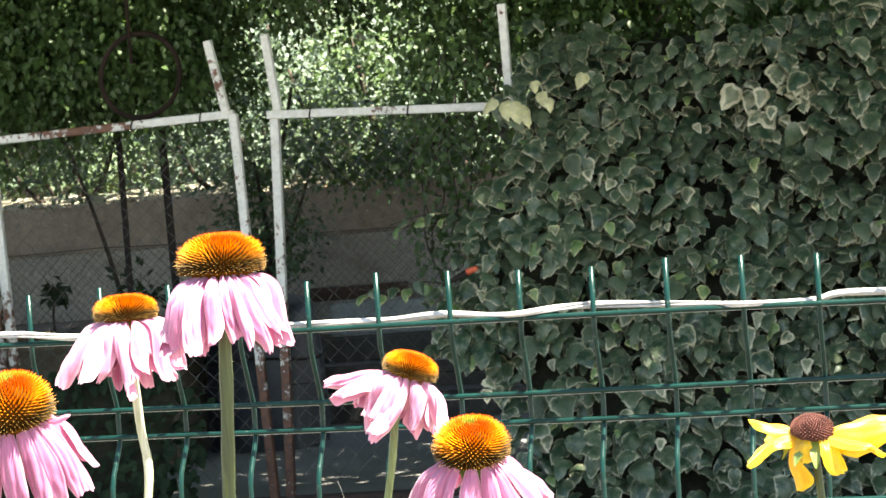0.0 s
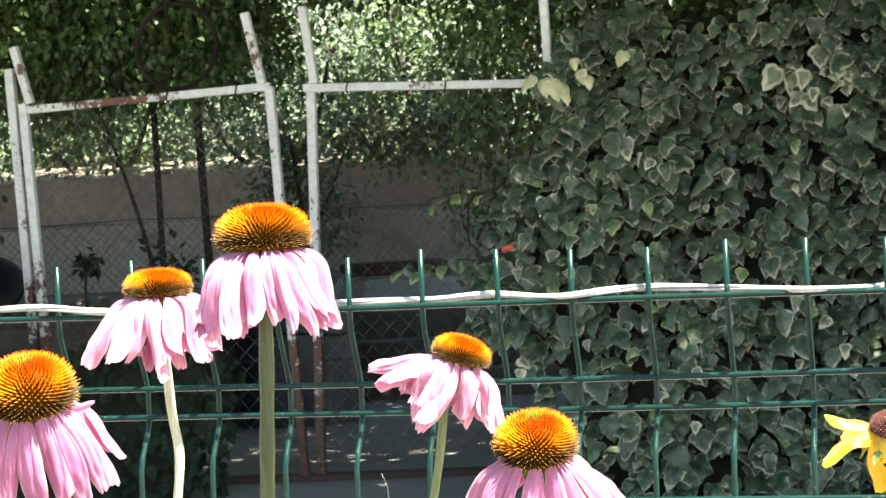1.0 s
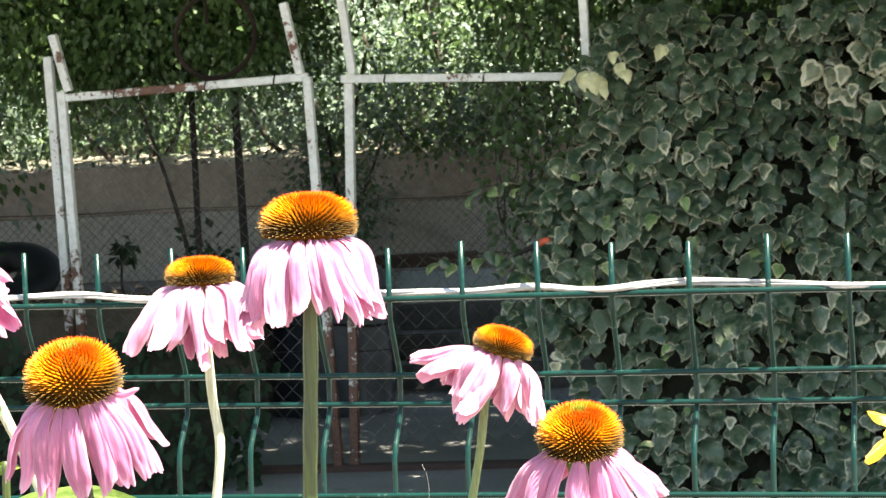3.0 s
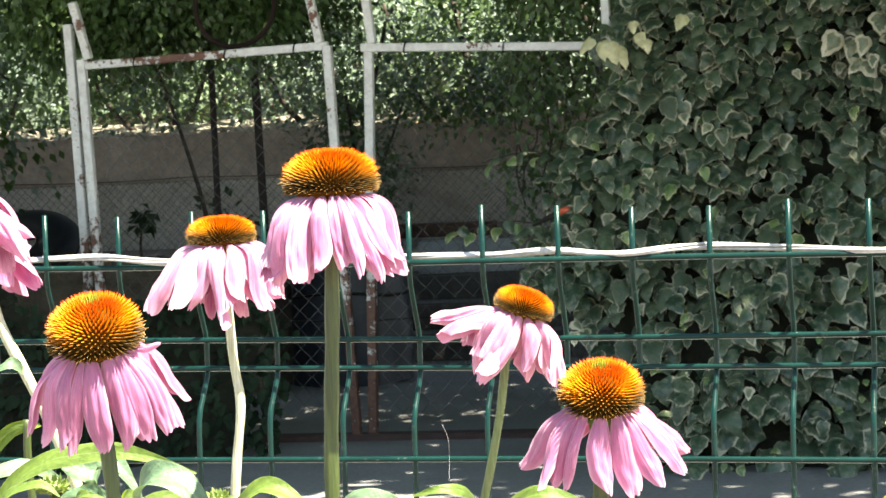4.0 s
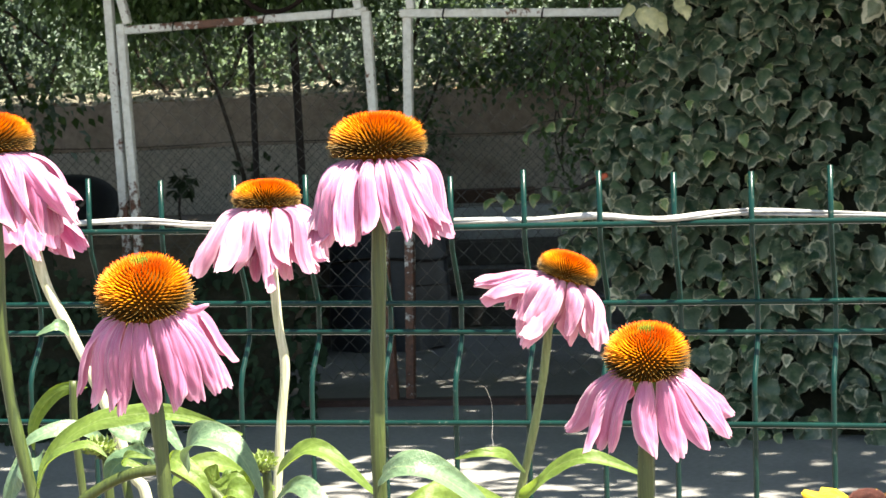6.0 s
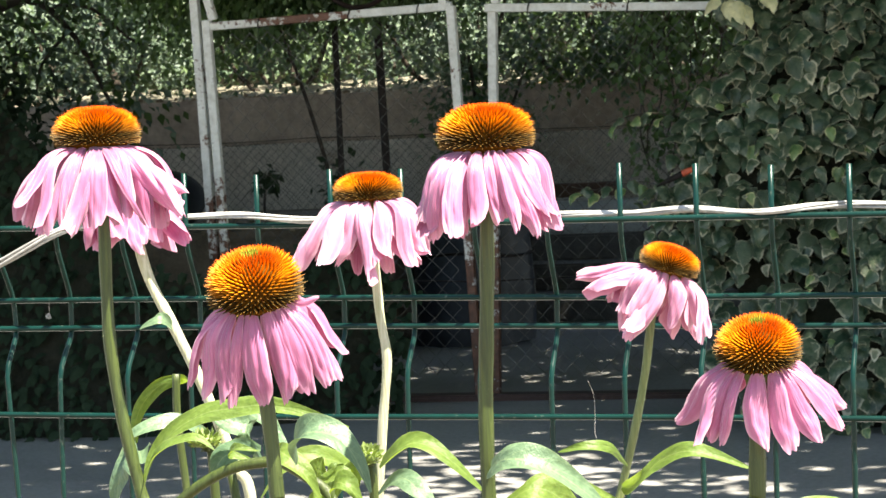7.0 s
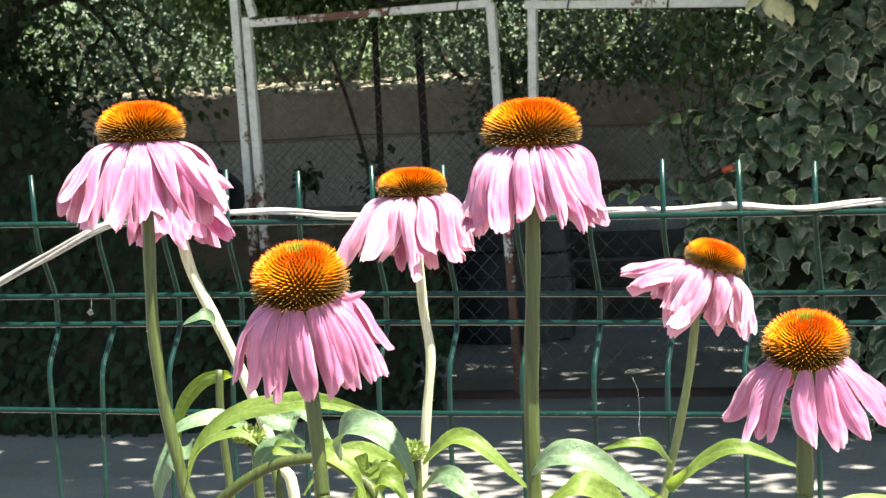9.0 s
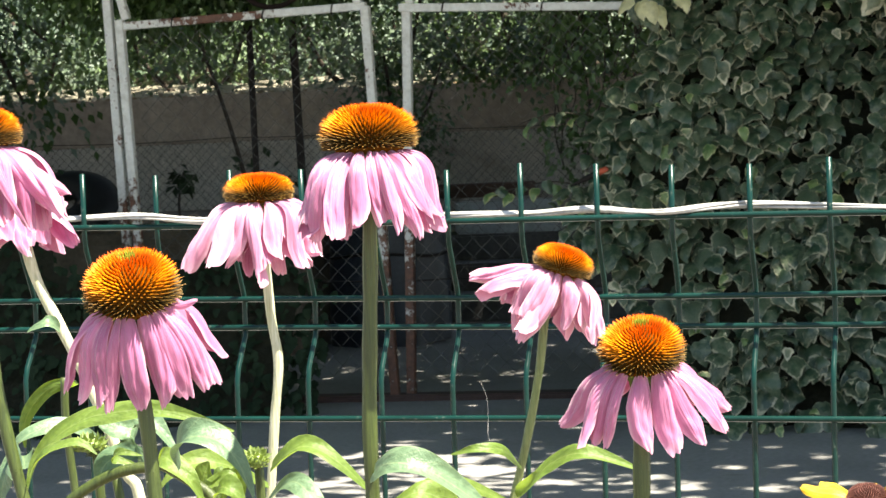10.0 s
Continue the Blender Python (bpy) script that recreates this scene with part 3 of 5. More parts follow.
def petal(rng, az, r0, length, width, d0, d1, curl, M, base, parent, mat, name="petal", z0=0.0, rough=1.0):
    """A grooved ray petal that leaves the disc at az and droops from d0 to d1 degrees below level; its hem rolls and its tip is toothed."""
    ns, nw = 18, 16
    twist = rng.normal(0, 0.60) * rough
    sway = rng.normal(0, 0.13) * rough
    verts, tone = [], []
    pos = np.array([r0, z0])
    rnd = rng.random()
    phase = rng.uniform(0, 6.28)
    roll = rng.uniform(0.2, 2.0) * rough
    groove = rng.uniform(0.05, 0.11)
    fold = rng.uniform(-0.45, 0.45) * rough
    bow = rng.uniform(0.08, 0.75)
    teeth = rng.uniform(0.015, 0.060, 3)
    slant = rng.normal(0, 0.035)
    nip = rng.uniform(0.22, 0.50)
    for i in range(ns + 1):
        s = i / ns
        e = min(1.0, s / 0.62)
        e = e * e * (3 - 2 * e)
        d = math.radians(d0 + (d1 - d0) * e + curl * max(0, s - 0.75) * 120 + 5 * rough * math.sin(phase + 6 * s))
        if i:
            pos = pos + length / ns * np.array([math.cos(d), -math.sin(d)])
        w = width * (0.42 + 0.58 * min(1, s / 0.45) ** 0.8) * (1 if s < 0.66 else 1 - nip * ((s - 0.66) / 0.34) ** 2)
        tw = twist * s
        crumple = rough * max(0.0, s - 0.45)
        for j in range(nw + 1):
            q = j / nw * 2 - 1
            x = q * w / 2
            cup = -bow * w * q * q * (0.7 + 0.4 * math.sin(phase + 4 * s)) - roll * w * max(0.0, abs(q) - 0.6) ** 1.5
            ridge = groove * w * (abs(math.cos(q * 1.5 * math.pi)) - 0.5) * min(1, 0.2 + s * 3)
            ridge += 0.04 * w * math.sin(phase + 8 * s + 2 * q) + 0.11 * crumple * w * math.sin(2 * phase + 21 * s - 6 * q) + fold * w * q * s
            h = cup + ridge
            lx = x * math.cos(tw) - h * math.sin(tw) + sway * length * s * s
            hh = x * math.sin(tw) + h * math.cos(tw)
            notch = 0.0
            if i >= ns - 2:
                k = min(2, int((q + 1) * 1.5))
                bite = teeth[k] * math.cos((q * 1.5 - (k - 1)) * math.pi) - 0.045 * q * q + slant * q
                notch = (0.25, 0.6, 1.0)[i - ns + 2] * length * bite
            rad = pos[0] + hh * math.sin(d) + notch * math.cos(d)
            zz = pos[1] + hh * math.cos(d) - notch * math.sin(d)
            ca, sa = math.cos(az), math.sin(az)
            loc = np.array([rad * ca - lx * sa, rad * sa + lx * ca, zz])
            verts.append(base + M @ loc)
            tone.append((s, (q + 1) / 2, rnd))
    faces = [(i * (nw + 1) + j, i * (nw + 1) + j + 1, (i + 1) * (nw + 1) + j + 1, (i + 1) * (nw + 1) + j) for i in range(ns) for j in range(nw)]
    return mesh_part(name, verts, faces, mat, parent, tone=tone)


def cone_head(rng, M, base, R, H, parent, count, core_mat, bris_mat, spine=0.30, young=0.0, thick=0.0205):
    """The domed disc with its spirally set bristles."""
    Rc, Hc = R * 0.77, H * 0.74
    rings, sides = 12, 28
    verts, faces = [], []
    for i in range(rings + 1):
        ph = math.radians(2 + 128 * i / rings)
        rr = Rc * max(0.0, math.sin(ph)) ** 0.84
        zz = Hc * math.cos(ph) if ph < math.pi / 2 else 0.55 * Hc * math.cos(ph)
        for k in range(sides):
            a = 2 * math.pi * k / sides
            verts.append(base + M @ np.array([rr * math.cos(a), rr * math.sin(a), zz + 0.18 * Hc]))
    for i in range(rings):
        for k in range(sides):
            k2 = (k + 1) % sides
            faces.append((i * sides + k, (i + 1) * sides + k, (i + 1) * sides + k2, i * sides + k2))
    faces.append(tuple(range(sides)))
    faces.append(tuple(rings * sides + k for k in range(sides - 1, -1, -1)))
    disc = mesh_part("cone", verts, faces, core_mat, parent)
    bv, bf, bt = [], [], []
    for i in range(count):
        u = (i + 0.5) / count
        ph = math.acos(1 - 1.28 * u ** 1.25)
        a = i * 2.399963 + rng.normal(0, 0.012)
        rr = Rc * math.sin(ph) ** 0.84
        zz = (Hc if ph < math.pi / 2 else 0.55 * Hc) * math.cos(ph) + 0.18 * Hc
        foot = np.array([rr * math.cos(a), rr * math.sin(a), zz])
        out = np.array([math.sin(ph) * math.cos(a), math.sin(ph) * math.sin(a), math.cos(ph) * 0.95 + 0.08])
        out /= np.linalg.norm(out)
        out = out + rng.normal(0, 0.02, 3)
        ln = spine * R * (0.40 + 0.62 * min(1, u / 0.5)) * rng.uniform(0.86, 1.12)
        if u > 0.8:
            ln *= 0.85
        side = np.cross(out, [0.3, 0.2, 1.0])
        side /= np.linalg.norm(side)
        oth = np.cross(out, side)
        w = thick * R * (0.75 + 0.3 * min(1, u / 0.1))
        o = len(bv)
        rnd = rng.random()
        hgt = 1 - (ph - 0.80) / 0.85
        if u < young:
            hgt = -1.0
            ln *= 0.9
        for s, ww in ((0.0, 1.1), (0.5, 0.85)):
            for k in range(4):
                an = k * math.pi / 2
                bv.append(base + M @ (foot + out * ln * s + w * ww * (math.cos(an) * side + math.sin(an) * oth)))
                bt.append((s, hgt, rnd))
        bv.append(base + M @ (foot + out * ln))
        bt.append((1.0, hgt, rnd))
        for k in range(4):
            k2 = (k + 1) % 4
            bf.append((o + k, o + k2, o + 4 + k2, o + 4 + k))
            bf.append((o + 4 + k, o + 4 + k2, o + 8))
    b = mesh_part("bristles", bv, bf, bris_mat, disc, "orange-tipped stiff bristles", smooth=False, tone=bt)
    b["kind"] = "stuff"
    return disc


def stem_part(pts, r0, r1, parent, ground_xy, label="", mat=None):
    low, prev = np.array(pts[-1], float), np.array(pts[-2], float)
    ext = low + (low - prev) * 0.8
    foot = np.array([ground_xy[0], ground_xy[1], 0.03])
    full = list(pts) + [tuple(ext)] + [tuple(ext + (foot - ext) * k) for k in (0.12, 0.3, 0.55, 0.8, 1.0)]
    path = smooth_path(full, 7)
    n = len(path)
    rad = np.linspace(r0, r1, n) * (1 + 0.05 * np.sin(np.arange(n) * 0.7))
    rad[:3] *= np.array([1.35, 1.18, 1.06])
    v, f = tube(path, rad, 12)
    ob = mesh_part("stem", v, f, mat or M_STEM, parent, label)
    rg = np.random.default_rng(int(abs(low[0]) * 1e5) + 3)
    k = 420
    t = rg.uniform(0, 0.55, k) * (n - 1)
    i0 = t.astype(int)
    c = path[i0] + (path[i0 + 1] - path[i0]) * (t - i0)[:, None]
    az = rg.uniform(0, 6.283, k)
    d = np.stack([np.cos(az), np.sin(az), rg.normal(-0.1, 0.25, k)], 1)
    hv, hf = blades(c + d * (r0 * 0.92), d, rg.normal(size=(k, 3)), rg.uniform(0.0005, 0.0011, k))
    hv = hv.reshape(-1, 5, 3)
    mid = hv[:, 2:3]
    hv[:, 1:4:2] = mid + (hv[:, 1:4:2] - mid) * 0.35
    hair = bulk_mesh("hairs", hv.reshape(-1, 3), hf, M_STEM, ob)
    hair["kind"] = "stuff"
    return ob


def blade_leaf(pts, width, parent, cross=(0, -0.8, -0.6), fold=0.22, mat=None, seed=0, wave=0.12, name="leaf"):
    """A lance-shaped leaf along a curved midrib, gently folded and waved."""
    rng = np.random.default_rng(seed)
    path = smooth_path(pts, 6)
    n = len(path)
    tang = np.gradient(path, axis=0)
    tang /= np.linalg.norm(tang, axis=1)[:, None]
    c0 = np.array(cross, float)
    nw = 8
    verts, tone = [], []
    ph = rng.uniform(0, 6)
    for i in range(n):
        s = i / (n - 1)
        c = c0 - tang[i] * (c0 @ tang[i])
        c /= np.linalg.norm(c)
        nor = np.cross(tang[i], c)
        if nor[2] < 0:
            nor = -nor
        w = width * max(0.03, math.sin(math.pi * min(1, s * 0.93 + 0.05)) ** 0.8)
        for j in range(nw + 1):
            q = j / nw * 2 - 1
            h = fold * w * 0.5 * abs(q) ** 1.4 + wave * w * math.sin(ph + 9 * s + 3 * q) * abs(q)
            verts.append(path[i] + c * q * w / 2 + nor * h)
            tone.append((s, (q + 1) / 2, ph / 6))
    faces = [(i * (nw + 1) + j, i * (nw + 1) + j + 1, (i + 1) * (nw + 1) + j + 1, (i + 1) * (nw + 1) + j) for i in range(n - 1) for j in range(nw)]
    return mesh_part(name, verts, faces, mat or M_LEAF, parent, tone=tone)


def coneflower(label, top, base, R, petals, stem_pts, stem_r, ground_xy, seed, lean=(0, 0), young=0.0, stem=None, rough=1.0, count=960, spine=0.30, petal_mat_used=None):
    """top and base: crown and foot of the disc; petals: list of (azimuth, length, width, droop0, droop1, curl)."""
    rng = np.random.default_rng(seed)
    e = thing("coneflower", label, "flower", "coneflowers", at=(ground_xy[0], ground_xy[1], 0.0))
    axis = Vector((lean[0], lean[1], 1.0))
    M = frame_of(axis)
    base = np.array(base, float)
    H = (Vector(top) - Vector(tuple(base))).length
    loc = thing_offset(e)
    base = base - loc
    disc = cone_head(rng, M, base, R, H, e, count, M_CORE, M_BRISTLE, spine, young)
    for az, ln, wd, d0, d1, curl in petals:
        petal(rng, math.radians(az), R * 0.66, ln, wd, d0, d1, curl, M, base + M @ np.array([0, 0, -0.02 * R]), e, petal_mat_used or M_PETAL, z0=-0.0005, rough=rough)
    bv, bf = [], []
    for i in range(14):
        a = i * 2 * math.pi / 14 + rng.normal(0, 0.1)
        out = np.array([math.cos(a), math.sin(a), -0.9 - 0.3 * rng.random()])
        blade = [base + M @ (np.array([math.cos(a), math.sin(a), 0]) * R * 0.35 + np.array([0, 0, -0.10 * R])),]
        c, t, nn = blade[0], M @ out, M @ np.array([math.cos(a), math.sin(a), 0.8])
        v, f = blades([c], [t], [nn], [R * 0.42])
        o = len(bv)
        bv.extend(v)
        bf.extend([tuple(i2 + o for i2 in q) for q in f])
    mesh_part("calyx", bv, bf, M_BRACT, e, "short green bracts")
    local = [tuple(np.array(p) - loc) for p in stem_pts]
    first = tuple(base + M @ np.array([0, 0, -0.10 * R]))
    stem_part([first] + local, stem_r, stem_r * 1.04, e, (0.0, 0.0), "downy stem in a lighter tone" if stem else "", stem)
    return e


def thing_offset(e):
    return np.array(e.location)


def fan(n, length, width, d0, d1, seed, jitter=1.0):
    """Petals set round the disc, evenly but not quite."""
    rng = np.random.default_rng(seed)
    out = []
    for i in range(n):
        az = 270 + 360 * i / n + rng.normal(0, 5) * jitter
        out.append((az, length * rng.uniform(0.80, 1.08), width * rng.uniform(0.72, 1.15), d0 + rng.normal(0, 6) * jitter + (5 if i % 2 else -5), d1 + rng.normal(0, 5) * jitter + (5 if i % 2 else -4),
                    rng.choice([0, 0, 0, 0.4, -0.5]) * jitter))
    return out


def turned(rays, by):
    return [(az + by, *rest) for az, *rest in rays]


def back_rays(length, width):
    """The petals on the far side of a head that leans forward."""
    return [(az, length * (1 + 0.04 * math.sin(az)), width, 23, 73 - 8 * abs(math.cos(math.radians(az))), 0) for az in (14, 38, 62, 88, 112, 138, 162)]


NEAR_RAYS = [(186, 0.0285, 0.0072, 22, 68, 0.1), (203, 0.0290, 0.0066, 32, 74, 0), (222, 0.0275, 0.0060, 40, 76, 0), (241, 0.0290, 0.0042, 46, 80, 0), (257, 0.0285, 0.0092, 50, 82, 0), (289, 0.0285, 0.0092, 50, 82, 0),
             (308, 0.0280, 0.0078, 44, 78, 0), (324, 0.0290, 0.0070, 34, 70, 0), (340, 0.0290, 0.0064, 30, 70, 0), (353, 0.0090, 0.0026, 6, 2, 0.2)] + back_rays(0.026, 0.0071)
RIGHT_RAYS = [(184, 0.0275, 0.0078, 20, 58, 0), (200, 0.0275, 0.0076, 28, 64, 0), (216, 0.0245, 0.0052, 36, 70, 0), (232, 0.0240, 0.0048, 42, 74, 0), (267, 0.0238, 0.0090, 48, 80, 0), (305, 0.0250, 0.0084, 40, 70, 0),
              (324, 0.0262, 0.0082, 30, 60, 0), (342, 0.0270, 0.0076, 22, 54, 0), (358, 0.0250, 0.0070, 18, 54, 0)] + back_rays(0.022, 0.0072)
tall = coneflower("tall pink coneflower with drooping petals and an orange cone", (0.0788, -0.806, 1.0319), (0.078, -0.806, 1.0172), 0.0158,
                  fan(27, 0.0318, 0.0066, 22, 79, 11, 1.3), [(0.0769, -0.806, 0.9899), (0.076, -0.806, 0.9695), (0.0748, -0.806, 0.9500), (0.0737, -0.806, 0.9284), (0.0735, -0.806, 0.9021)],
                  0.0025, (0.06, -0.78), 1)
small = coneflower("small pink coneflower with curled petals coloured as sunlit", (-0.0445, -0.55, 1.0045), (-0.0452, -0.55, 0.9930), 0.0150,
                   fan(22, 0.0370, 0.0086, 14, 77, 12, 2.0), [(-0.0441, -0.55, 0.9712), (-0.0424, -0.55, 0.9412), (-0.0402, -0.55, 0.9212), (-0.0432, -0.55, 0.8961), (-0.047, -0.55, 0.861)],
                   0.0021, (-0.05, -0.56), 2, stem=M_SUNSTEM, petal_mat_used=M_SUNPETAL)
near = coneflower("pink coneflower with long drooping petals and a broad orange cone", (0.0231, -0.878, 0.9914), (0.0221, -0.878, 0.9745), 0.0148,
                  turned(NEAR_RAYS, 18), [(0.0228, -0.878, 0.9522), (0.0245, -0.878, 0.9312), (0.0254, -0.878, 0.9136)],
                  0.0023, (0.02, -0.84), 3, lean=(0.0, -0.30), young=0.035, rough=0.75)
right = coneflower("pink coneflower with splayed separate petals and an orange cone", (0.1677, -0.82, 0.9618), (0.167, -0.82, 0.9472), 0.0134,
                   turned(RIGHT_RAYS, 8), [(0.1658, -0.82, 0.9223), (0.1651, -0.82, 0.9045)], 0.0027, (0.16, -0.80), 4, lean=(0.05, -0.30), young=0.035, rough=0.75)
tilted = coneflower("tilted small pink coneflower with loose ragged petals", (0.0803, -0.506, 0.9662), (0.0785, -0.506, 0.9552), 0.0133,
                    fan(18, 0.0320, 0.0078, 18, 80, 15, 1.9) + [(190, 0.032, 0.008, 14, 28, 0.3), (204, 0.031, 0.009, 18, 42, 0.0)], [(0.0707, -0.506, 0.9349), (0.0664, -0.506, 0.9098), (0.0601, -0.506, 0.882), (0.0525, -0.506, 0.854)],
                    0.0019, (0.03, -0.53), 5, lean=(0.36, 0.0), petal_mat_used=M_SUNPETAL, stem=M_MIDSTEM)
left_a = coneflower("large pink coneflower with many drooping petals", (-0.0842, -0.75, 1.0376), (-0.0848, -0.75, 1.0236), 0.0158,
                    fan(28, 0.0352, 0.0066, 20, 73, 16, 1.5) + [(-12, 0.030, 0.008, 14, 46, 0.0), (-25, 0.038, 0.010, 20, 55, 0.0), (284, 0.034, 0.0078, 26, 78, 0.0), (293, 0.035, 0.0074, 22, 74, 0.0), (302, 0.033, 0.0072, 26, 77, 0.0)], [(-0.0838, -0.75, 0.9936), (-0.0841, -0.75, 0.9727), (-0.0837, -0.75, 0.9476), (-0.0805, -0.75, 0.9224), (-0.0748, -0.75, 0.8951)],
                    0.0023, (-0.06, -0.74), 6)
left_b = coneflower("pink coneflower half hidden behind a larger one", (-0.1455, -0.58, 1.0120), (-0.1450, -0.58, 1.0020), 0.0135,
                    fan(14, 0.0315, 0.0105, 20, 80, 17), [(-0.1437, -0.58, 0.9846), (-0.1387, -0.58, 0.9633), (-0.1291, -0.58, 0.9432), (-0.1184, -0.58, 0.9206), (-0.1102, -0.58, 0.9006), (-0.1021, -0.58, 0.8782)],
                    0.0024, (-0.06, -0.60), 7, stem=M_SUNSTEM)


def add_leaf(owner, pts, width, seed, **kw):
    off = thing_offset(owner)
    return blade_leaf([tuple(np.array(p) - off) for p in pts], width, owner, seed=seed, **kw)


add_leaf(left_a, [(-0.0765, -0.745, 0.8925), (-0.0739, -0.74, 0.9052), (-0.0659, -0.74, 0.9147), (-0.0533, -0.74, 0.9218), (-0.0418, -0.74, 0.9240), (-0.0285, -0.74, 0.9250), (-0.0155, -0.74, 0.9228), (0.0038, -0.74, 0.9165)], 0.0086, 1, cross=(0, -0.55, -0.85))
add_leaf(near, [(0.0005, -0.788, 0.9105), (0.0030, -0.795, 0.9185), (0.0094, -0.80, 0.9228), (0.0185, -0.80, 0.9215), (0.0252, -0.80, 0.9145), (0.0302, -0.80, 0.902)], 0.0125, 2, mat=M_GLEAF, fold=0.35)
add_leaf(small, [(-0.0425, -0.56, 0.8765), (-0.0207, -0.62, 0.8875), (-0.0046, -0.63, 0.8956), (0.0096, -0.63, 0.8885), (0.0208, -0.62, 0.8734)], 0.0095, 3)
add_leaf(tall, [(0.0745, -0.806, 0.909), (0.0787, -0.82, 0.9136), (0.0873, -0.83, 0.9176), (0.0985, -0.83, 0.9154), (0.111, -0.82, 0.904), (0.118, -0.81, 0.893)], 0.0115, 4, mat=M_GLEAF)
add_leaf(tilted, [(0.0575, -0.51, 0.868), (0.0579, -0.55, 0.8819), (0.048, -0.56, 0.8831), (0.0354, -0.55, 0.88)], 0.0055, 5)
add_leaf(tilted, [(0.0565, -0.52, 0.860), (0.0776, -0.59, 0.8714), (0.0898, -0.60, 0.883), (0.1062, -0.61, 0.8883), (0.1277, -0.60, 0.8795)], 0.0105, 6)
add_leaf(left_b, [(-0.122, -0.58, 0.9175), (-0.1300, -0.57, 0.9163), (-0.1402, -0.57, 0.9139), (-0.1487, -0.57, 0.9059), (-0.1528, -0.57, 0.8971), (-0.1527, -0.57, 0.8882)], 0.0064, 7, cross=(-0.5, -0.3, 0.8))
add_leaf(left_b, [(-0.1275, -0.58, 0.9400), (-0.1303, -0.59, 0.9452), (-0.1399, -0.59, 0.9409)], 0.0065, 8, mat=M_GLEAF)
add_leaf(tall, [(0.074, -0.806, 0.895), (0.0895, -0.81, 0.9049), (0.0988, -0.80, 0.8973), (0.105, -0.80, 0.88)], 0.0095, 9)
add_leaf(left_a, [(-0.0785, -0.743, 0.899), (-0.0919, -0.72, 0.9049), (-0.0990, -0.70, 0.9000), (-0.1045, -0.70, 0.8908), (-0.1085, -0.70, 0.8786)], 0.0130, 10, mat=M_GLEAF)
add_leaf(near, [(0.018, -0.86, 0.87), (-0.0085, -0.75, 0.8894), (0.0007, -0.74, 0.8997), (0.0060, -0.74, 0.8894)], 0.0085, 11)
add_leaf(left_a, [(-0.0745, -0.747, 0.9010), (-0.0636, -0.76, 0.9101), (-0.0556, -0.76, 0.9146), (-0.0478, -0.76, 0.9162), (-0.0411, -0.76, 0.9115)], 0.0050, 12)
add_leaf(near, [(-0.0260, -0.752, 0.9050), (-0.0382, -0.73, 0.9075), (-0.0430, -0.72, 0.9115), (-0.0478, -0.72, 0.9150), (-0.0560, -0.72, 0.9170)], 0.0130, 13, mat=M_GLEAF, cross=(0.35, -0.5, -0.8))
add_leaf(near, [(-0.0129, -0.72, 0.880), (-0.0105, -0.72, 0.8946), (-0.0077, -0.72, 0.8984), (-0.0034, -0.72, 0.8946)], 0.006, 14, cross=(1, -0.3, 0))
add_leaf(near, [(-0.0300, -0.748, 0.9052), (-0.0384, -0.75, 0.9085), (-0.0330, -0.76, 0.9120), (-0.0240, -0.76, 0.9110)], 0.0045, 15)

add_leaf(near, [(-0.0325, -0.735, 0.9080), (-0.0415, -0.735, 0.9073), (-0.0483, -0.735, 0.9044), (-0.0521, -0.735, 0.8967)], 0.0120, 16, mat=M_GLEAF, cross=(0.3, -0.6, -0.7))
add_leaf(near, [(-0.0106, -0.72, 0.8857), (-0.0066, -0.72, 0.8951), (-0.0030, -0.72, 0.8968), (-0.0006, -0.72, 0.8896)], 0.0105, 17, cross=(0.8, -0.5, 0.2))
add_leaf(near, [(-0.0161, -0.715, 0.8849), (-0.0179, -0.715, 0.8945), (-0.0153, -0.715, 0.9020)], 0.0115, 18, cross=(1, -0.4, 0))
add_leaf(left_a, [(-0.0800, -0.735, 0.9030), (-0.0925, -0.71, 0.9045), (-0.0985, -0.71, 0.8985), (-0.1012, -0.71, 0.8910), (-0.1025, -0.71, 0.8810)], 0.0135, 19, mat=M_GLEAF, cross=(0.8, -0.6, 0.1))
# side shoots at the foot of the clump
for owner, pts, r in ((near, [(-0.0215, -0.75, 0.9060), (-0.0393, -0.75, 0.9030), (-0.0575, -0.75, 0.8926), (-0.075, -0.745, 0.875), (-0.085, -0.74, 0.84)], 0.0021),
                      (near, [(-0.0225, -0.75, 0.9075), (-0.0089, -0.75, 0.8995), (-0.0007, -0.75, 0.8920), (0.008, -0.76, 0.875), (0.014, -0.79, 0.84)], 0.0021),
                      (left_b, [(-0.128, -0.58, 0.920), (-0.1285, -0.58, 0.90), (-0.126, -0.58, 0.87), (-0.12, -0.585, 0.82)], 0.0018),
                      (near, [(-0.052, -0.72, 0.905), (-0.047, -0.725, 0.888), (-0.043, -0.73, 0.86)], 0.0018)):
    off = thing_offset(owner)
    v, f = tube(smooth_path([tuple(np.array(p) - off) for p in pts], 6), r, 9)
    mesh_part("side_shoot", v, f, M_STEM, owner)
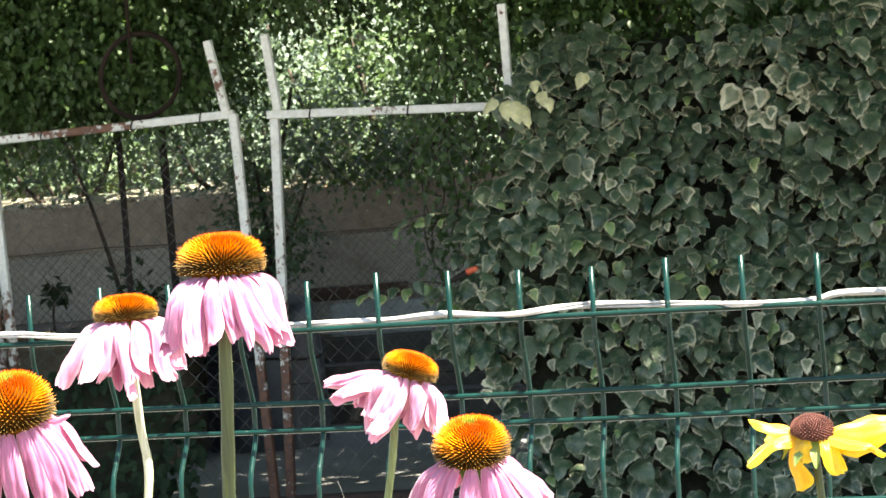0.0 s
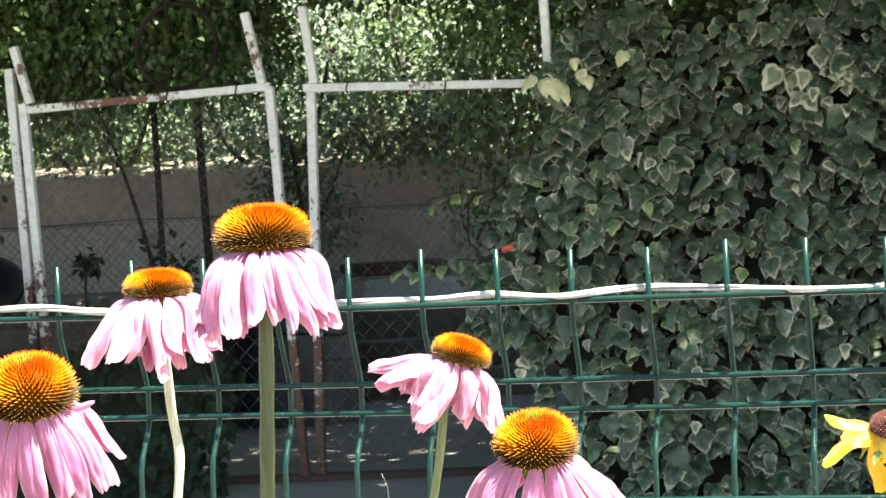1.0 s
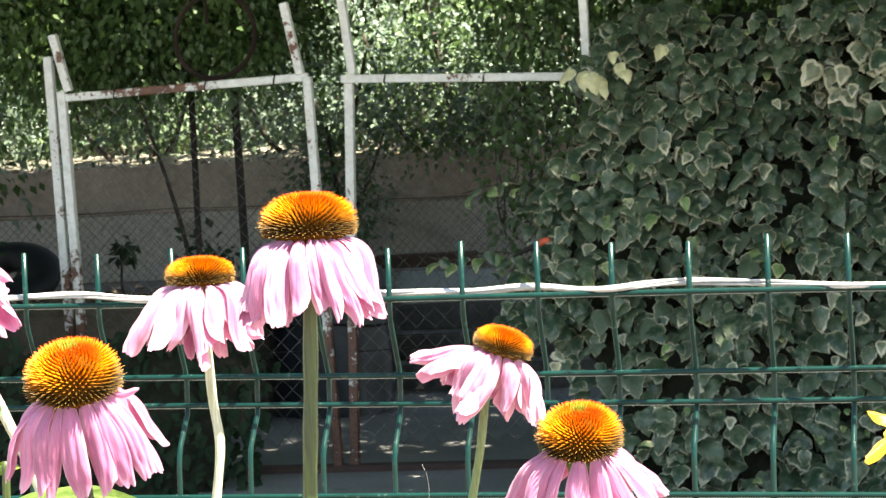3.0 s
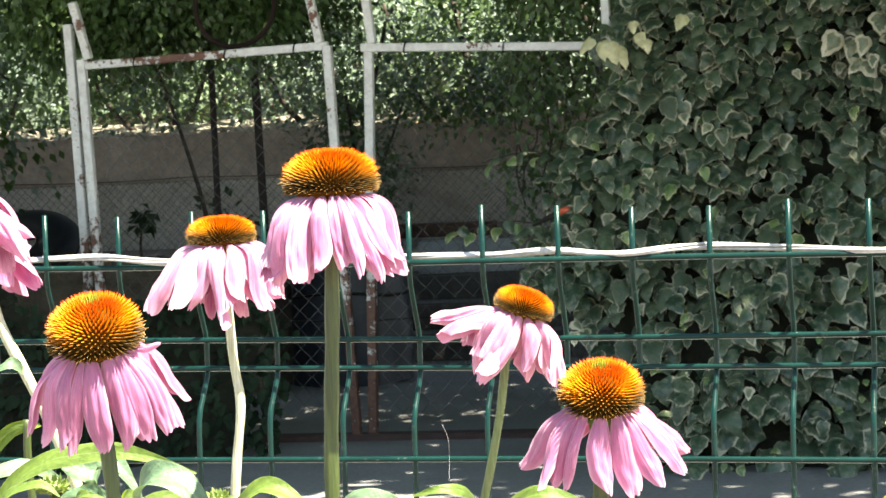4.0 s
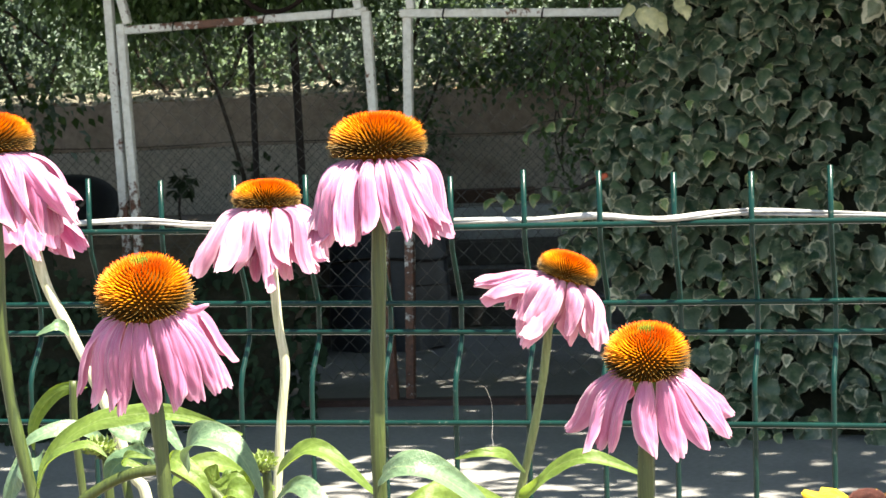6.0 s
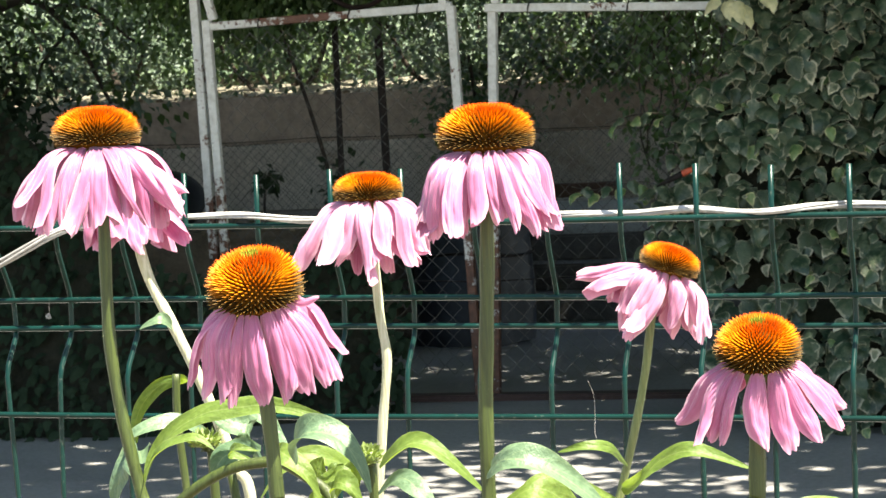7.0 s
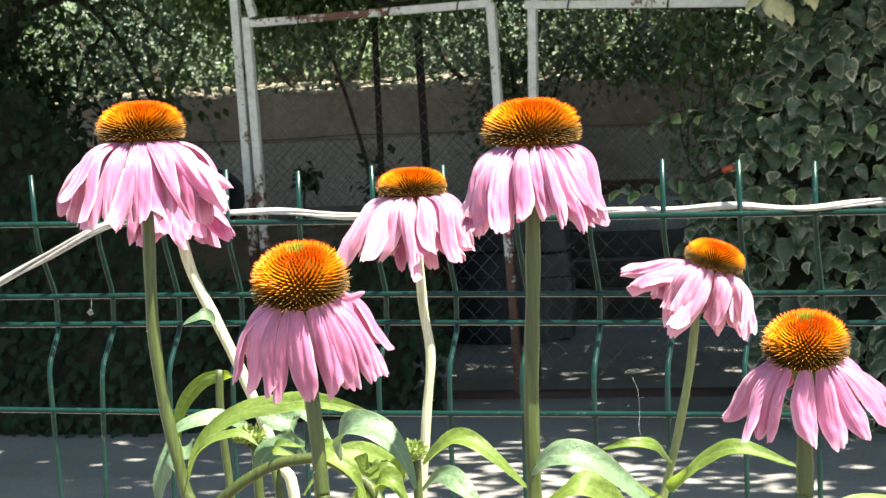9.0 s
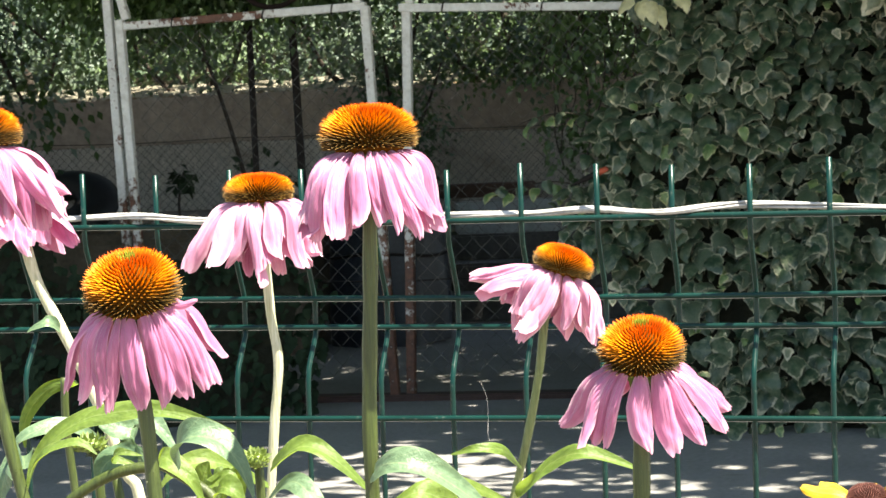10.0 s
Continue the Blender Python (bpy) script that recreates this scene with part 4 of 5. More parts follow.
for k, (owner, pts, w) in enumerate((
        (near, [(-0.022, -0.75, 0.9065), (-0.012, -0.77, 0.912), (-0.002, -0.775, 0.905), (0.003, -0.77, 0.893)], 0.010),
        (near, [(0.000, -0.75, 0.8915), (0.006, -0.765, 0.900), (0.013, -0.77, 0.899), (0.018, -0.765, 0.889)], 0.011),
        (left_b, [(-0.108, -0.585, 0.895), (-0.092, -0.60, 0.908), (-0.078, -0.61, 0.904), (-0.066, -0.61, 0.890)], 0.013),
        (left_b, [(-0.106, -0.585, 0.888), (-0.12, -0.60, 0.902), (-0.135, -0.61, 0.898), (-0.146, -0.61, 0.885)], 0.010),
        (small, [(-0.046, -0.555, 0.868), (-0.060, -0.58, 0.882), (-0.076, -0.59, 0.880), (-0.088, -0.59, 0.866)], 0.013),
        (small, [(-0.046, -0.555, 0.862), (-0.030, -0.57, 0.872), (-0.018, -0.58, 0.866), (-0.010, -0.58, 0.852)], 0.012),
        (tilted, [(0.052, -0.51, 0.852), (0.036, -0.54, 0.866), (0.022, -0.55, 0.864), (0.010, -0.55, 0.850)], 0.010),
        (right, [(0.165, -0.82, 0.893), (0.180, -0.81, 0.899), (0.195, -0.80, 0.893), (0.206, -0.80, 0.880)], 0.010))):
    add_leaf(owner, pts, w * 0.85, 40 + k, mat=M_GLEAF if k in (2, 3, 5) else M_LEAF)


def bud(label, centre, r, foot, seed, flat=0.8):
    """A green unopened head: a knob wrapped in pointed bracts."""
    rg = np.random.default_rng(seed)
    e = thing("flower_bud", label, "flower bud", "buds", at=(foot[0], foot[1], 0))
    off = np.array((foot[0], foot[1], 0.0))
    c = np.array(centre) - off
    bmk = bmesh.new()
    bmesh.ops.create_icosphere(bmk, subdivisions=2, radius=r * 0.8)
    for vv in bmk.verts:
        vv.co.z *= flat
        vv.co += Vector(tuple(c))
    part("knob", bmk, M_BRACT, e, smooth=True)
    k = 90
    i = np.arange(k) + 0.5
    ph = np.arccos(1 - 1.75 * i / k)
    az = i * 2.399963
    d = np.stack([np.sin(ph) * np.cos(az), np.sin(ph) * np.sin(az), np.cos(ph) * flat], 1)
    v, f = blades(c + d * r * 0.75, d + rg.normal(0, 0.15, (k, 3)) + np.array([0, 0, 0.35]), d + np.array([0, 0, 0.01]), r * rg.uniform(0.4, 0.65, k))
    ob = bulk_mesh("calyx", v, f, M_BRACT, e)
    ob["kind"] = "stuff"
    path = smooth_path([tuple(c - np.array([0, 0, r * 0.5])), tuple(c * np.array([0.7, 0.7, 1]) - np.array([0, 0, 0.03])), tuple(c * np.array([0.3, 0.3, 0.6])), (0, 0, 0.03)], 6)
    v, f = tube(path, 0.0019, 8)
    mesh_part("stem", v, f, M_STEM, e)
    return e


bud("hairy green unopened coneflower bud", (-0.0022, -0.70, 0.9002), 0.0050, (0.0, -0.69), 1)
bud("green faded seed head with pointed bracts", (-0.0687, -0.70, 0.9066), 0.0062, (-0.06, -0.69), 2, 0.55)


# ---- yellow flowers ----
def black_eyed(label, centre, R, petals, foot, seed, lean):
    rg = np.random.default_rng(seed)
    e = thing("yellow_daisy", label, "flower", "yellow flowers", at=(foot[0], foot[1], 0))
    off = np.array((foot[0], foot[1], 0.0))
    M = frame_of(lean)
    base = np.array(centre) - off
    cone_head(rg, M, base, R, R * 0.85, e, 420, M_RCORE, M_RCORE, 0.18, thick=0.034)
    for az, ln, wd, d0, d1, curl in petals:
        petal(rg, math.radians(az), R * 0.6, ln, wd, d0, d1, curl, M, base, e, M_YPETAL, rough=0.35)
    for i in range(9):
        a = i * 0.698
        d = np.array([math.cos(a), math.sin(a), -0.8])
        p0 = base + M @ (np.array([math.cos(a), math.sin(a), 0]) * R * 0.3)
        blade_leaf([p0, p0 + M @ d * 0.006, p0 + M @ (d * 0.011 + np.array([0, 0, -0.003]))], 0.005, e, cross=tuple(M @ np.array([-math.sin(a), math.cos(a), 0])), mat=M_BRACT, seed=i, name="bract")
    path = smooth_path([tuple(base), tuple(base + np.array([0.002, 0, -0.03])), tuple(base * np.array([0.8, 0.8, 1]) + np.array([0.004, 0, -0.12])), (base[0] * 0.4, base[1] * 0.4, 0.4), (0, 0, 0.03)], 7)
    v, f = tube(path, 0.0019, 9)
    mesh_part("stem", v, f, M_STEM, e)
    return e


black_eyed("yellow daisy-like flower with a brown cone and drooping petals", (0.2668, -0.50, 0.9150), 0.0115,
           [(170, 0.0230, 0.0125, -22, -2, 0), (196, 0.0270, 0.0130, -5, 38, 0.2), (214, 0.0285, 0.0110, 45, 104, 0), (250, 0.0120, 0.0080, 30, 80, 0),
            (312, 0.0200, 0.0110, 5, 55, 0), (332, 0.0280, 0.0150, -14, 8, 0), (352, 0.0300, 0.0160, -32, -8, 0), (20, 0.0300, 0.0150, -28, -5, 0), (60, 0.0220, 0.012, 0, 30, 0), (100, 0.0220, 0.012, 0, 30, 0), (138, 0.0220, 0.012, 0, 30, 0)],
           (0.27, -0.52), 5, (0.12, -0.25, 1))
black_eyed("low yellow daisy-like flower with upright petals", (0.2080, -0.50, 0.8500), 0.0100,
           [(10, 0.028, 0.010, -55, -38, 0), (170, 0.024, 0.010, -35, -5, 0), (210, 0.024, 0.010, -5, 20, 0), (250, 0.024, 0.011, 0, 30, 0), (290, 0.024, 0.011, 0, 30, 0), (330, 0.024, 0.011, -10, 20, 0),
            (50, 0.024, 0.010, -20, 0, 0), (90, 0.024, 0.010, -10, 10, 0), (130, 0.024, 0.010, -15, 0, 0)], (0.22, -0.52), 6, (0.0, -0.15, 1))

# ---- double gate ----
gate = thing("metal_gate", "double metal gate, peeling white paint over rust, chain-link infill", "gate", at=(-2.0, 6.97, 0))
goff = Vector((-2.0, 6.97, 0))


def gate_bar(name, a, b, parent, w=0.031, d=0.031, mat=None, label=""):
    return part(name, bar_between(Vector(a) - goff, Vector(b) - goff, w, d), mat or M_GATE, parent, label)


gate_bar("post", (-3.088, 7.0, 1.53), (-3.044, 7.0, 0.0), gate, 0.032, 0.032)
gate_bar("top_rail", (-3.035, 6.97, 1.376), (-2.105, 6.97, 1.400), gate, 0.029, 0.028, M_GATEWORN)
gate_bar("stile", (-3.030, 6.965, 1.40), (-2.985, 6.965, 0.03), gate)
gate_bar("stile", (-2.108, 6.965, 1.40), (-2.064, 6.965, 0.01), gate)
gate_bar("stile", (-1.962, 6.99, 1.40), (-2.012, 6.99, 0.01), gate, 0.032)
gate_bar("top_rail", (-1.985, 6.97, 1.386), (-0.95, 6.97, 1.338), gate, 0.029, 0.028)
gate_bar("arm", (-3.001, 6.96, 1.40), (-3.040, 6.93, 1.605), gate, 0.029)
gate_bar("arm", (-2.133, 6.965, 1.41), (-2.172, 6.93, 1.665), gate, 0.029)
gate_bar("arm", (-1.944, 6.97, 1.40), (-1.962, 6.93, 1.67), gate, 0.029)
gate_bar("arm", (-1.110, 6.98, 1.36), (-1.110, 6.95, 1.70), gate, 0.029)


def chain_link(x0, x1, z0, z1, y, pitch=0.068, r=0.0014):
    """Zigzag wires that hook into one another."""
    chunks = []
    nx = int((x1 - x0) / (pitch / 2))
    nz = int((z1 - z0) / (pitch / 2))
    rr = np.random.default_rng(3)
    for i in range(nx):
        pts = []
        for j in range(nz + 1):
            sx = (j % 2) * pitch / 2
            xx = x0 + i * pitch / 2 + sx if i % 2 == 0 else x0 + (i + 1) * pitch / 2 - sx
            pts.append((xx + rr.normal(0, 0.0015), y + 0.002 * (-1) ** j, z0 + j * pitch / 2 + rr.normal(0, 0.001)))
        chunks.append(tube(pts, r, 4, False))
    return join(chunks)


for x0, x1 in ((-2.98, -2.10), (-1.97, -0.98)):
    v, f = chain_link(x0, x1, 0.09, 1.37, 7.0)
    v = [Vector(q) - goff for q in v]
    ob = mesh_part("chain_link_mesh", v, f, M_GALV, gate, "dull wire chain-link mesh")
    ob["kind"] = "stuff"

# wire ties on the rails and tension wires in the mesh
for x0, z0, x1, z1 in ((-2.95, 1.378, -2.14, 1.399), (-1.90, 1.382, -1.05, 1.342)):
    for k in range(3):
        t = (k + 0.5 + 0.25 * math.sin(5 * k + x0)) / 3
        x, z = x0 + (x1 - x0) * t, z0 + (z1 - z0) * t
        v, f = tube([(x + 2.0 + 0.004 * math.sin(a), 0.018 * math.cos(a), z + 0.0185 * math.sin(a)) for a in np.linspace(0, 2 * math.pi, 13)], 0.0028, 5, False)
        mesh_part("wire_tie", v, f, M_IRON, gate)
for x0, x1 in ((-3.0, -2.09), (-1.98, -0.98)):
    for z in (0.42,):
        v, f = tube([(x0 + (x1 - x0) * t + 2.0, 0.036, z + 0.012 * math.sin(3.14 * t)) for t in np.linspace(0, 1, 9)], 0.0022, 5)
        mesh_part("tension_wire", v, f, M_IRON, gate)

# ---- behind the gate ----
low_fence = thing("wire_mesh_fence", "low fine dark wire mesh stretched in front of the garden wall", "fence", at=(-3.5, 10.9, 0))
v, f = chain_link(-6.0, -1.0, 0.40, 0.92, 10.9, 0.046, 0.0013)
ob = mesh_part("wire_mesh", [Vector(q) - Vector((-3.5, 10.9, 0)) for q in v], f, M_IRON, low_fence)
ob["kind"] = "stuff"
v, f = tube([(-2.5 + 5.0 * t, 0, 0.925 - 0.010 * math.sin(3.14 * (5 * t % 1))) for t in np.linspace(0, 1, 41)], 0.0024, 5)
mesh_part("top_wire", v, f, M_IRON, low_fence)
for x in (-5.98, -4.6, -1.02):
    part("post", box_bm(x + 3.49, x + 3.51, -0.01, 0.01, 0.0, 0.95, 0.003, 1), M_IRON, low_fence)

for (a, b, w) in (((-2.985, 8.3, 0.5), (-3.00, 8.3, 2.6), 0.014), ((-2.845, 8.5, 0.5), (-2.90, 8.5, 2.6), 0.018)):
    path = smooth_path([a, tuple((np.array(a) + np.array(b)) / 2 + np.array([0.008, 0, 0])), b], 6)
    v, f = tube(path, w, 10)
    tagged(mesh_part("pole", v, f, M_IRON), "dark iron pole standing behind the gate", "pole", "dark poles")
ring_v, ring_f = tube([(-2.49 + 0.15 * math.cos(a), 7.12 + 0.02 * math.sin(a), 1.575 + 0.155 * math.sin(a)) for a in np.linspace(0, 2 * math.pi, 49)], 0.0095, 8, False)
hoop = thing("iron_hoop", "dark rusty iron hoop hung among the branches", "hoop")
mesh_part("rim", ring_v, ring_f, M_HOOP, hoop)
hv, hf = tube([(-2.53, 7.14, 2.3), (-2.525, 7.13, 1.95), (-2.52, 7.12, 1.62)], 0.0065, 8)
mesh_part("hanger", hv, hf, M_HOOP, hoop)

steps = thing("stone_steps", "worn grey stone steps in shade", "steps")
for i in range(3):
    part("step", box_bm(-3.0, -1.2, 10.05 + 0.28 * i, 11.0, 0.0 if i == 0 else 0.13 * i - 0.002, 0.13 * (i + 1), 0.012), M_STEP, steps)
trough = thing("metal_trough", "grey sheet-metal trough with a dark lid plank on the steps", "trough")
part("body", box_bm(-2.72, -2.20, 10.62, 10.86, 0.392, 0.552, 0.008), M_BOX, trough)
part("rim", box_bm(-2.67, -2.32, 10.60, 10.63, 0.556, 0.568, 0.004), M_CABLE, trough, "pale folded rim")
part("lid", box_bm(-2.84, -2.35, 10.64, 10.84, 0.572, 0.64, 0.006), M_LID, trough, "dark brown wooden plank lid")

tyre = thing("car_tyre", "old black rubber tyre leaning on the soil bank", "tyre")
tv, tf = [], []
NA, NB = 40, 12
for i in range(NA):
    a = 2 * math.pi * i / NA
    for j in range(NB):
        b = 2 * math.pi * j / NB
        rad = 0.155 + 0.115 * math.cos(b)
        tv.append((-4.16 + rad * math.cos(a), 9.05 + 0.09 * math.sin(b) + 0.12 * math.sin(a), 0.66 + rad * math.sin(a) * 0.6))
for i in range(NA):
    for j in range(NB):
        tf.append((i * NB + j, ((i + 1) % NA) * NB + j, ((i + 1) % NA) * NB + (j + 1) % NB, i * NB + (j + 1) % NB))
mesh_part("tread", tv, tf, M_RUBBER, tyre)

# draped bundle behind the gate
bundle = thing("covered_bundle", "bundle under a dark blue-grey sheet behind the gate", "bundle", at=(-2.66, 9.1, 0))
bv, bf = [], []
NR, NS = 14, 40
for i in range(NR + 1):
    for k in range(NS):
        a = 2 * math.pi * k / NS
        t = i / NR
        top = min(1.0, t * 2.2)
        rad = 0.10 + 0.16 * top ** 0.7 + 0.03 * max(0, t - 0.4) * math.sin(7 * a + 2) + 0.02 * noise.noise((math.cos(a) * 2, math.sin(a) * 2, t * 3))
        zz = 0.66 - 0.05 * top ** 2 if t < 0.45 else 0.61 * (1 - (t - 0.45) / 0.55)
        if i == 0:
            rad = 0.02
        bv.append((rad * math.cos(a), rad * math.sin(a) * 0.8, zz + 0.025 * noise.noise((math.cos(a) * 1.5, math.sin(a) * 1.5, 4))))
for i in range(NR):
    for k in range(NS):
        bf.append((i * NS + k, (i + 1) * NS + k, (i + 1) * NS + (k + 1) % NS, i * NS + (k + 1) % NS))
bf.append(tuple(range(NS)))
mesh_part("sheet", bv, bf, M_TARP, bundle)
v, f = tube([(0.275 * math.cos(a), 0.222 * math.sin(a), 0.40 + 0.01 * math.sin(3 * a)) for a in np.linspace(0, 2 * math.pi, 41)], 0.006, 6, False)
mesh_part("tie_cord", v, f, M_IRON, bundle, "dark cord tied round it")

# added backdrop that fills the shaded void behind the ivy
void_fill = part("shade_backdrop", box_bm(-1.0, 4.0, 8.6, 8.8, 0, 3.6), M_VOIDFILL, None)
tagged(void_fill, "plain near-black backdrop for the shade behind the ivy", "wall", kind="structure")

# ---- ivy ----
OUT = [(0.0, 0.07), (0.13, 0.0), (0.26, 0.03), (0.36, 0.17), (0.41, 0.36), (0.37, 0.54), (0.29, 0.70), (0.18, 0.90), (0.08, 1.04), (0.0, 1.16)]


def ivy_leaf_geom(bend, cup, lobes, seed, levels):
    """An ovate, shallowly lobed leaf that drapes over its midrib, its stalk at the origin and its tip along +y."""
    rng = np.random.default_rng(seed)
    half = []
    for i, (x, y) in enumerate(OUT):
        lobe = 1 + lobes * (0.20 if i == 3 else -0.16 if i == 5 else 0.06 if i == 2 else 0)
        tooth = 1 + (0.07 if i % 2 else -0.06) * rng.uniform(0.3, 1.3)
        half.append((x * lobe * tooth * rng.uniform(0.93, 1.06), y * rng.uniform(0.98, 1.02)))
    ring = half + [(-x * rng.uniform(0.86, 1.10), y * rng.uniform(0.97, 1.03)) for x, y in half[-2:0:-1]]
    n = len(ring)
    cx, cy = 0.0, 0.40
    verts, faces, tone = [], [], []

    def lift(x, y, q):
        return -cup * x * x - 0.7 * bend * (y - 0.68) ** 2 - 0.10 * abs(x) + q * 0.03 * math.sin(8 * x + 6 * y + seed)

    for q in levels:
        for k, (x, y) in enumerate(ring):
            kx, ky = cx + (x - cx) * q, cy + (y - cy) * q
            verts.append((kx, ky, lift(kx, ky, q)))
            tone.append((q, k / n, 0.5))
    verts.append((cx, cy, lift(cx, cy, 0)))
    tone.append((0.0, 0.5, 0.5))
    for lv in range(len(levels) - 1):
        for i in range(n):
            j = (i + 1) % n
            a, b, c, d = lv * n + i, lv * n + j, (lv + 1) * n + j, (lv + 1) * n + i
            faces += [(a, b, c), (a, c, d)]
    o = (len(levels) - 1) * n
    faces += [(o + i, o + (i + 1) % n, len(verts) - 1) for i in range(n)]
    return np.array(verts), np.array(faces), np.array(tone)


FORMS = ((0.5, 0.9, 0.0), (0.8, 0.6, 0.8), (0.35, 1.3, 0.3), (0.9, 0.9, 1.3), (0.6, 0.4, 0.0), (1.0, 0.5, 0.5), (0.3, 0.8, 1.0))
IVY_SHAPES = [ivy_leaf_geom(b, c, k, i, (1.0, 0.82, 0.5)) for i, (b, c, k) in enumerate(FORMS)]
IVY_PLAIN = [ivy_leaf_geom(b, c, k, i, (1.0,)) for i, (b, c, k) in enumerate(FORMS)]


def set_tone(me, tone):
    t4 = np.ones((len(tone), 4), dtype=np.float32)
    t4[:, :3] = tone
    me.color_attributes.new("tone", 'FLOAT_COLOR', 'POINT').data.foreach_set("color", t4.ravel())


def ivy_meshes(mat, tag):
    out = []
    for v, f, tone in IVY_SHAPES:
        me = bpy.data.meshes.new(tag)
        me.from_pydata([tuple(q) for q in v], [], [tuple(q) for q in f])
        me.materials.append(mat)
        me.polygons.foreach_set("use_smooth", np.ones(len(me.polygons), dtype=bool))
        set_tone(me, tone)
        out.append(me)
    return out


def leaf_pose(rng, p, size, face):
    """Hung leaf: tip downwards, blade turned towards face."""
    nor = Vector(face) + Vector(rng.normal(0, 0.36, 3))
    nor.normalize()
    tip = Vector((rng.normal(0, 0.40), -0.1, -1))
    tip = (tip - nor * tip.dot(nor)).normalized()
    sx = tip.cross(nor)
    m = Matrix((sx, tip, nor)).transposed().to_4x4()
    return Matrix.Translation(p) @ m @ Matrix.Scale(size, 4)


def ivy_top(x):
    return 1.56 + 0.04 * math.sin(x * 5.1 + 1) + 0.04 * math.sin(x * 13)


def ivy_left(z):
    edge = float(np.interp(z, (0.0, 0.2, 0.35, 0.45, 0.6, 0.75, 0.95, 1.2, 1.6), (-0.97, -1.04, -1.08, -1.17, -1.30, -1.33, -1.22, -1.10, -1.04)))
    return edge + 0.04 * math.sin(z * 17) + 0.02 * math.sin(z * 41)


def ivy_front(x, z):
    return 5.95 + 0.62 * z + 0.07 * math.sin(x * 4.3 + z * 2.7) + 0.05 * math.sin(x * 9.1 - z * 6.3)


ivy = thing("ivy_hedge", "thick hedge of variegated green and cream ivy in shade", "ivy", at=(-0.2, 6.6, 0))
ioff = Vector((-0.2, 6.6, 0))
rng = np.random.default_rng(21)
meshes = ivy_meshes(M_IVY, "ivy_leaf")
single = 0
HOLES = ((-0.40, 0.93, 0.05, 0.055), (0.02, 1.05, 0.035, 0.03), (-0.72, 1.18, 0.03, 0.03), (0.25, 0.62, 0.04, 0.04), (-0.86, 0.62, 0.03, 0.05))
bulks = {"green": [M_IVY], "cream": [M_IVYRIM], "young": [M_IVYYOUNG]}
heaps = {k: ([], [], []) for k in bulks}
counts = dict.fromkeys(bulks, 0)


def heap(kind, i, m):
    vs, fs, ts = heaps[kind]
    v, f, tone = IVY_SHAPES[i % 7]
    mm = np.array(m)
    fs.append(f + counts[kind])
    counts[kind] += len(v)
    vs.append(v @ mm[:3, :3].T + mm[:3, 3])
    ts.append(tone)


for i in range(6600):
    z = rng.uniform(0.02, 1.70)
    x = rng.uniform(-1.6, 1.3)
    # fewer leaves low down, so the dark backing shows there as shade
    if x < ivy_left(z) or (z < 0.5 and rng.random() < 0.3) or z > ivy_top(x) + (rng.random() ** 4) * 0.2:
        continue
    if any(((x - hx) / rx) ** 2 + ((z - hz) / rz) ** 2 < 1 for hx, hz, rx, rz in HOLES) and rng.random() < 0.93:
        continue
    p = Vector((x, ivy_front(x, z) + 0.03 + rng.normal(0, 0.07), z))
    size = 0.084 * rng.uniform(0.42, 1.10)
    cluster = noise.noise((x * 5, z * 5, 9))
    near_top = ((x + 0.18) / 0.16) ** 2 + ((z - 1.3) / 0.12) ** 2 < 1
    kind = "green"
    if rng.random() < (0.5 if near_top else 0.16 if cluster > 0.1 else 0.04):
        kind = "cream" if near_top or rng.random() < 0.55 else "young"
        size *= 1.0 if near_top else 0.62
        p.y -= 0.03
    m = leaf_pose(rng, p - ioff, size, (0, -1, 0.62))
    if kind == "green" and single < 300 and -1.0 < x < 0.25 and 0.35 < z < 1.2 and rng.random() < 0.25:
        ob = new("leaf", meshes[i % 7])
        ob.parent = ivy
        ob.matrix_local = m
        single += 1
    else:
        heap(kind, i, m)
for kind, (vs, fs, ts) in heaps.items():
    ob = bulk_mesh("foliage", np.vstack(vs), np.vstack(fs), bulks[kind], ivy, smooth=True)
    set_tone(ob.data, np.vstack(ts))
    ob["kind"] = "stuff"
# near-black sheet behind the leaves that stands for the shade in the gaps
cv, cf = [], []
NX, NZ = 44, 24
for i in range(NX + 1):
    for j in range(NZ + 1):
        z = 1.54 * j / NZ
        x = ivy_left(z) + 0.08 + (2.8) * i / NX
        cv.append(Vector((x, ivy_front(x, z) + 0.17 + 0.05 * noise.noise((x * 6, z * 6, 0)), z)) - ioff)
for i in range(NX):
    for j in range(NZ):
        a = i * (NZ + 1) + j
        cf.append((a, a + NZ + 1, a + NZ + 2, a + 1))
core = mesh_part("gap_backing", cv, cf, M_GAPFILL, ivy)
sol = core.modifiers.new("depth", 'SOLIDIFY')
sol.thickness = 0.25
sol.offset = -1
# a few pale leaves at the gate's top corner
for k, (x, z, sz) in enumerate(((-1.105, 1.365, 0.062), (-1.072, 1.352, 0.066), (-1.038, 1.345, 0.072), (-1.005, 1.335, 0.075), (-0.945, 1.372, 0.052), (-0.915, 1.352, 0.050), (-0.965, 1.41, 0.045), (-0.79, 1.425, 0.060))):
    v, f, tone = IVY_SHAPES[k % 7]
    mm = np.array(leaf_pose(rng, Vector((x, 6.60 - 0.012 * (k % 3), z)) - ioff, sz, (0, -1, 0.4)))
    mesh_part("pale_leaf", v @ mm[:3, :3].T + mm[:3, 3], f, M_PALE, ivy, "creamy pale ivy leaf")

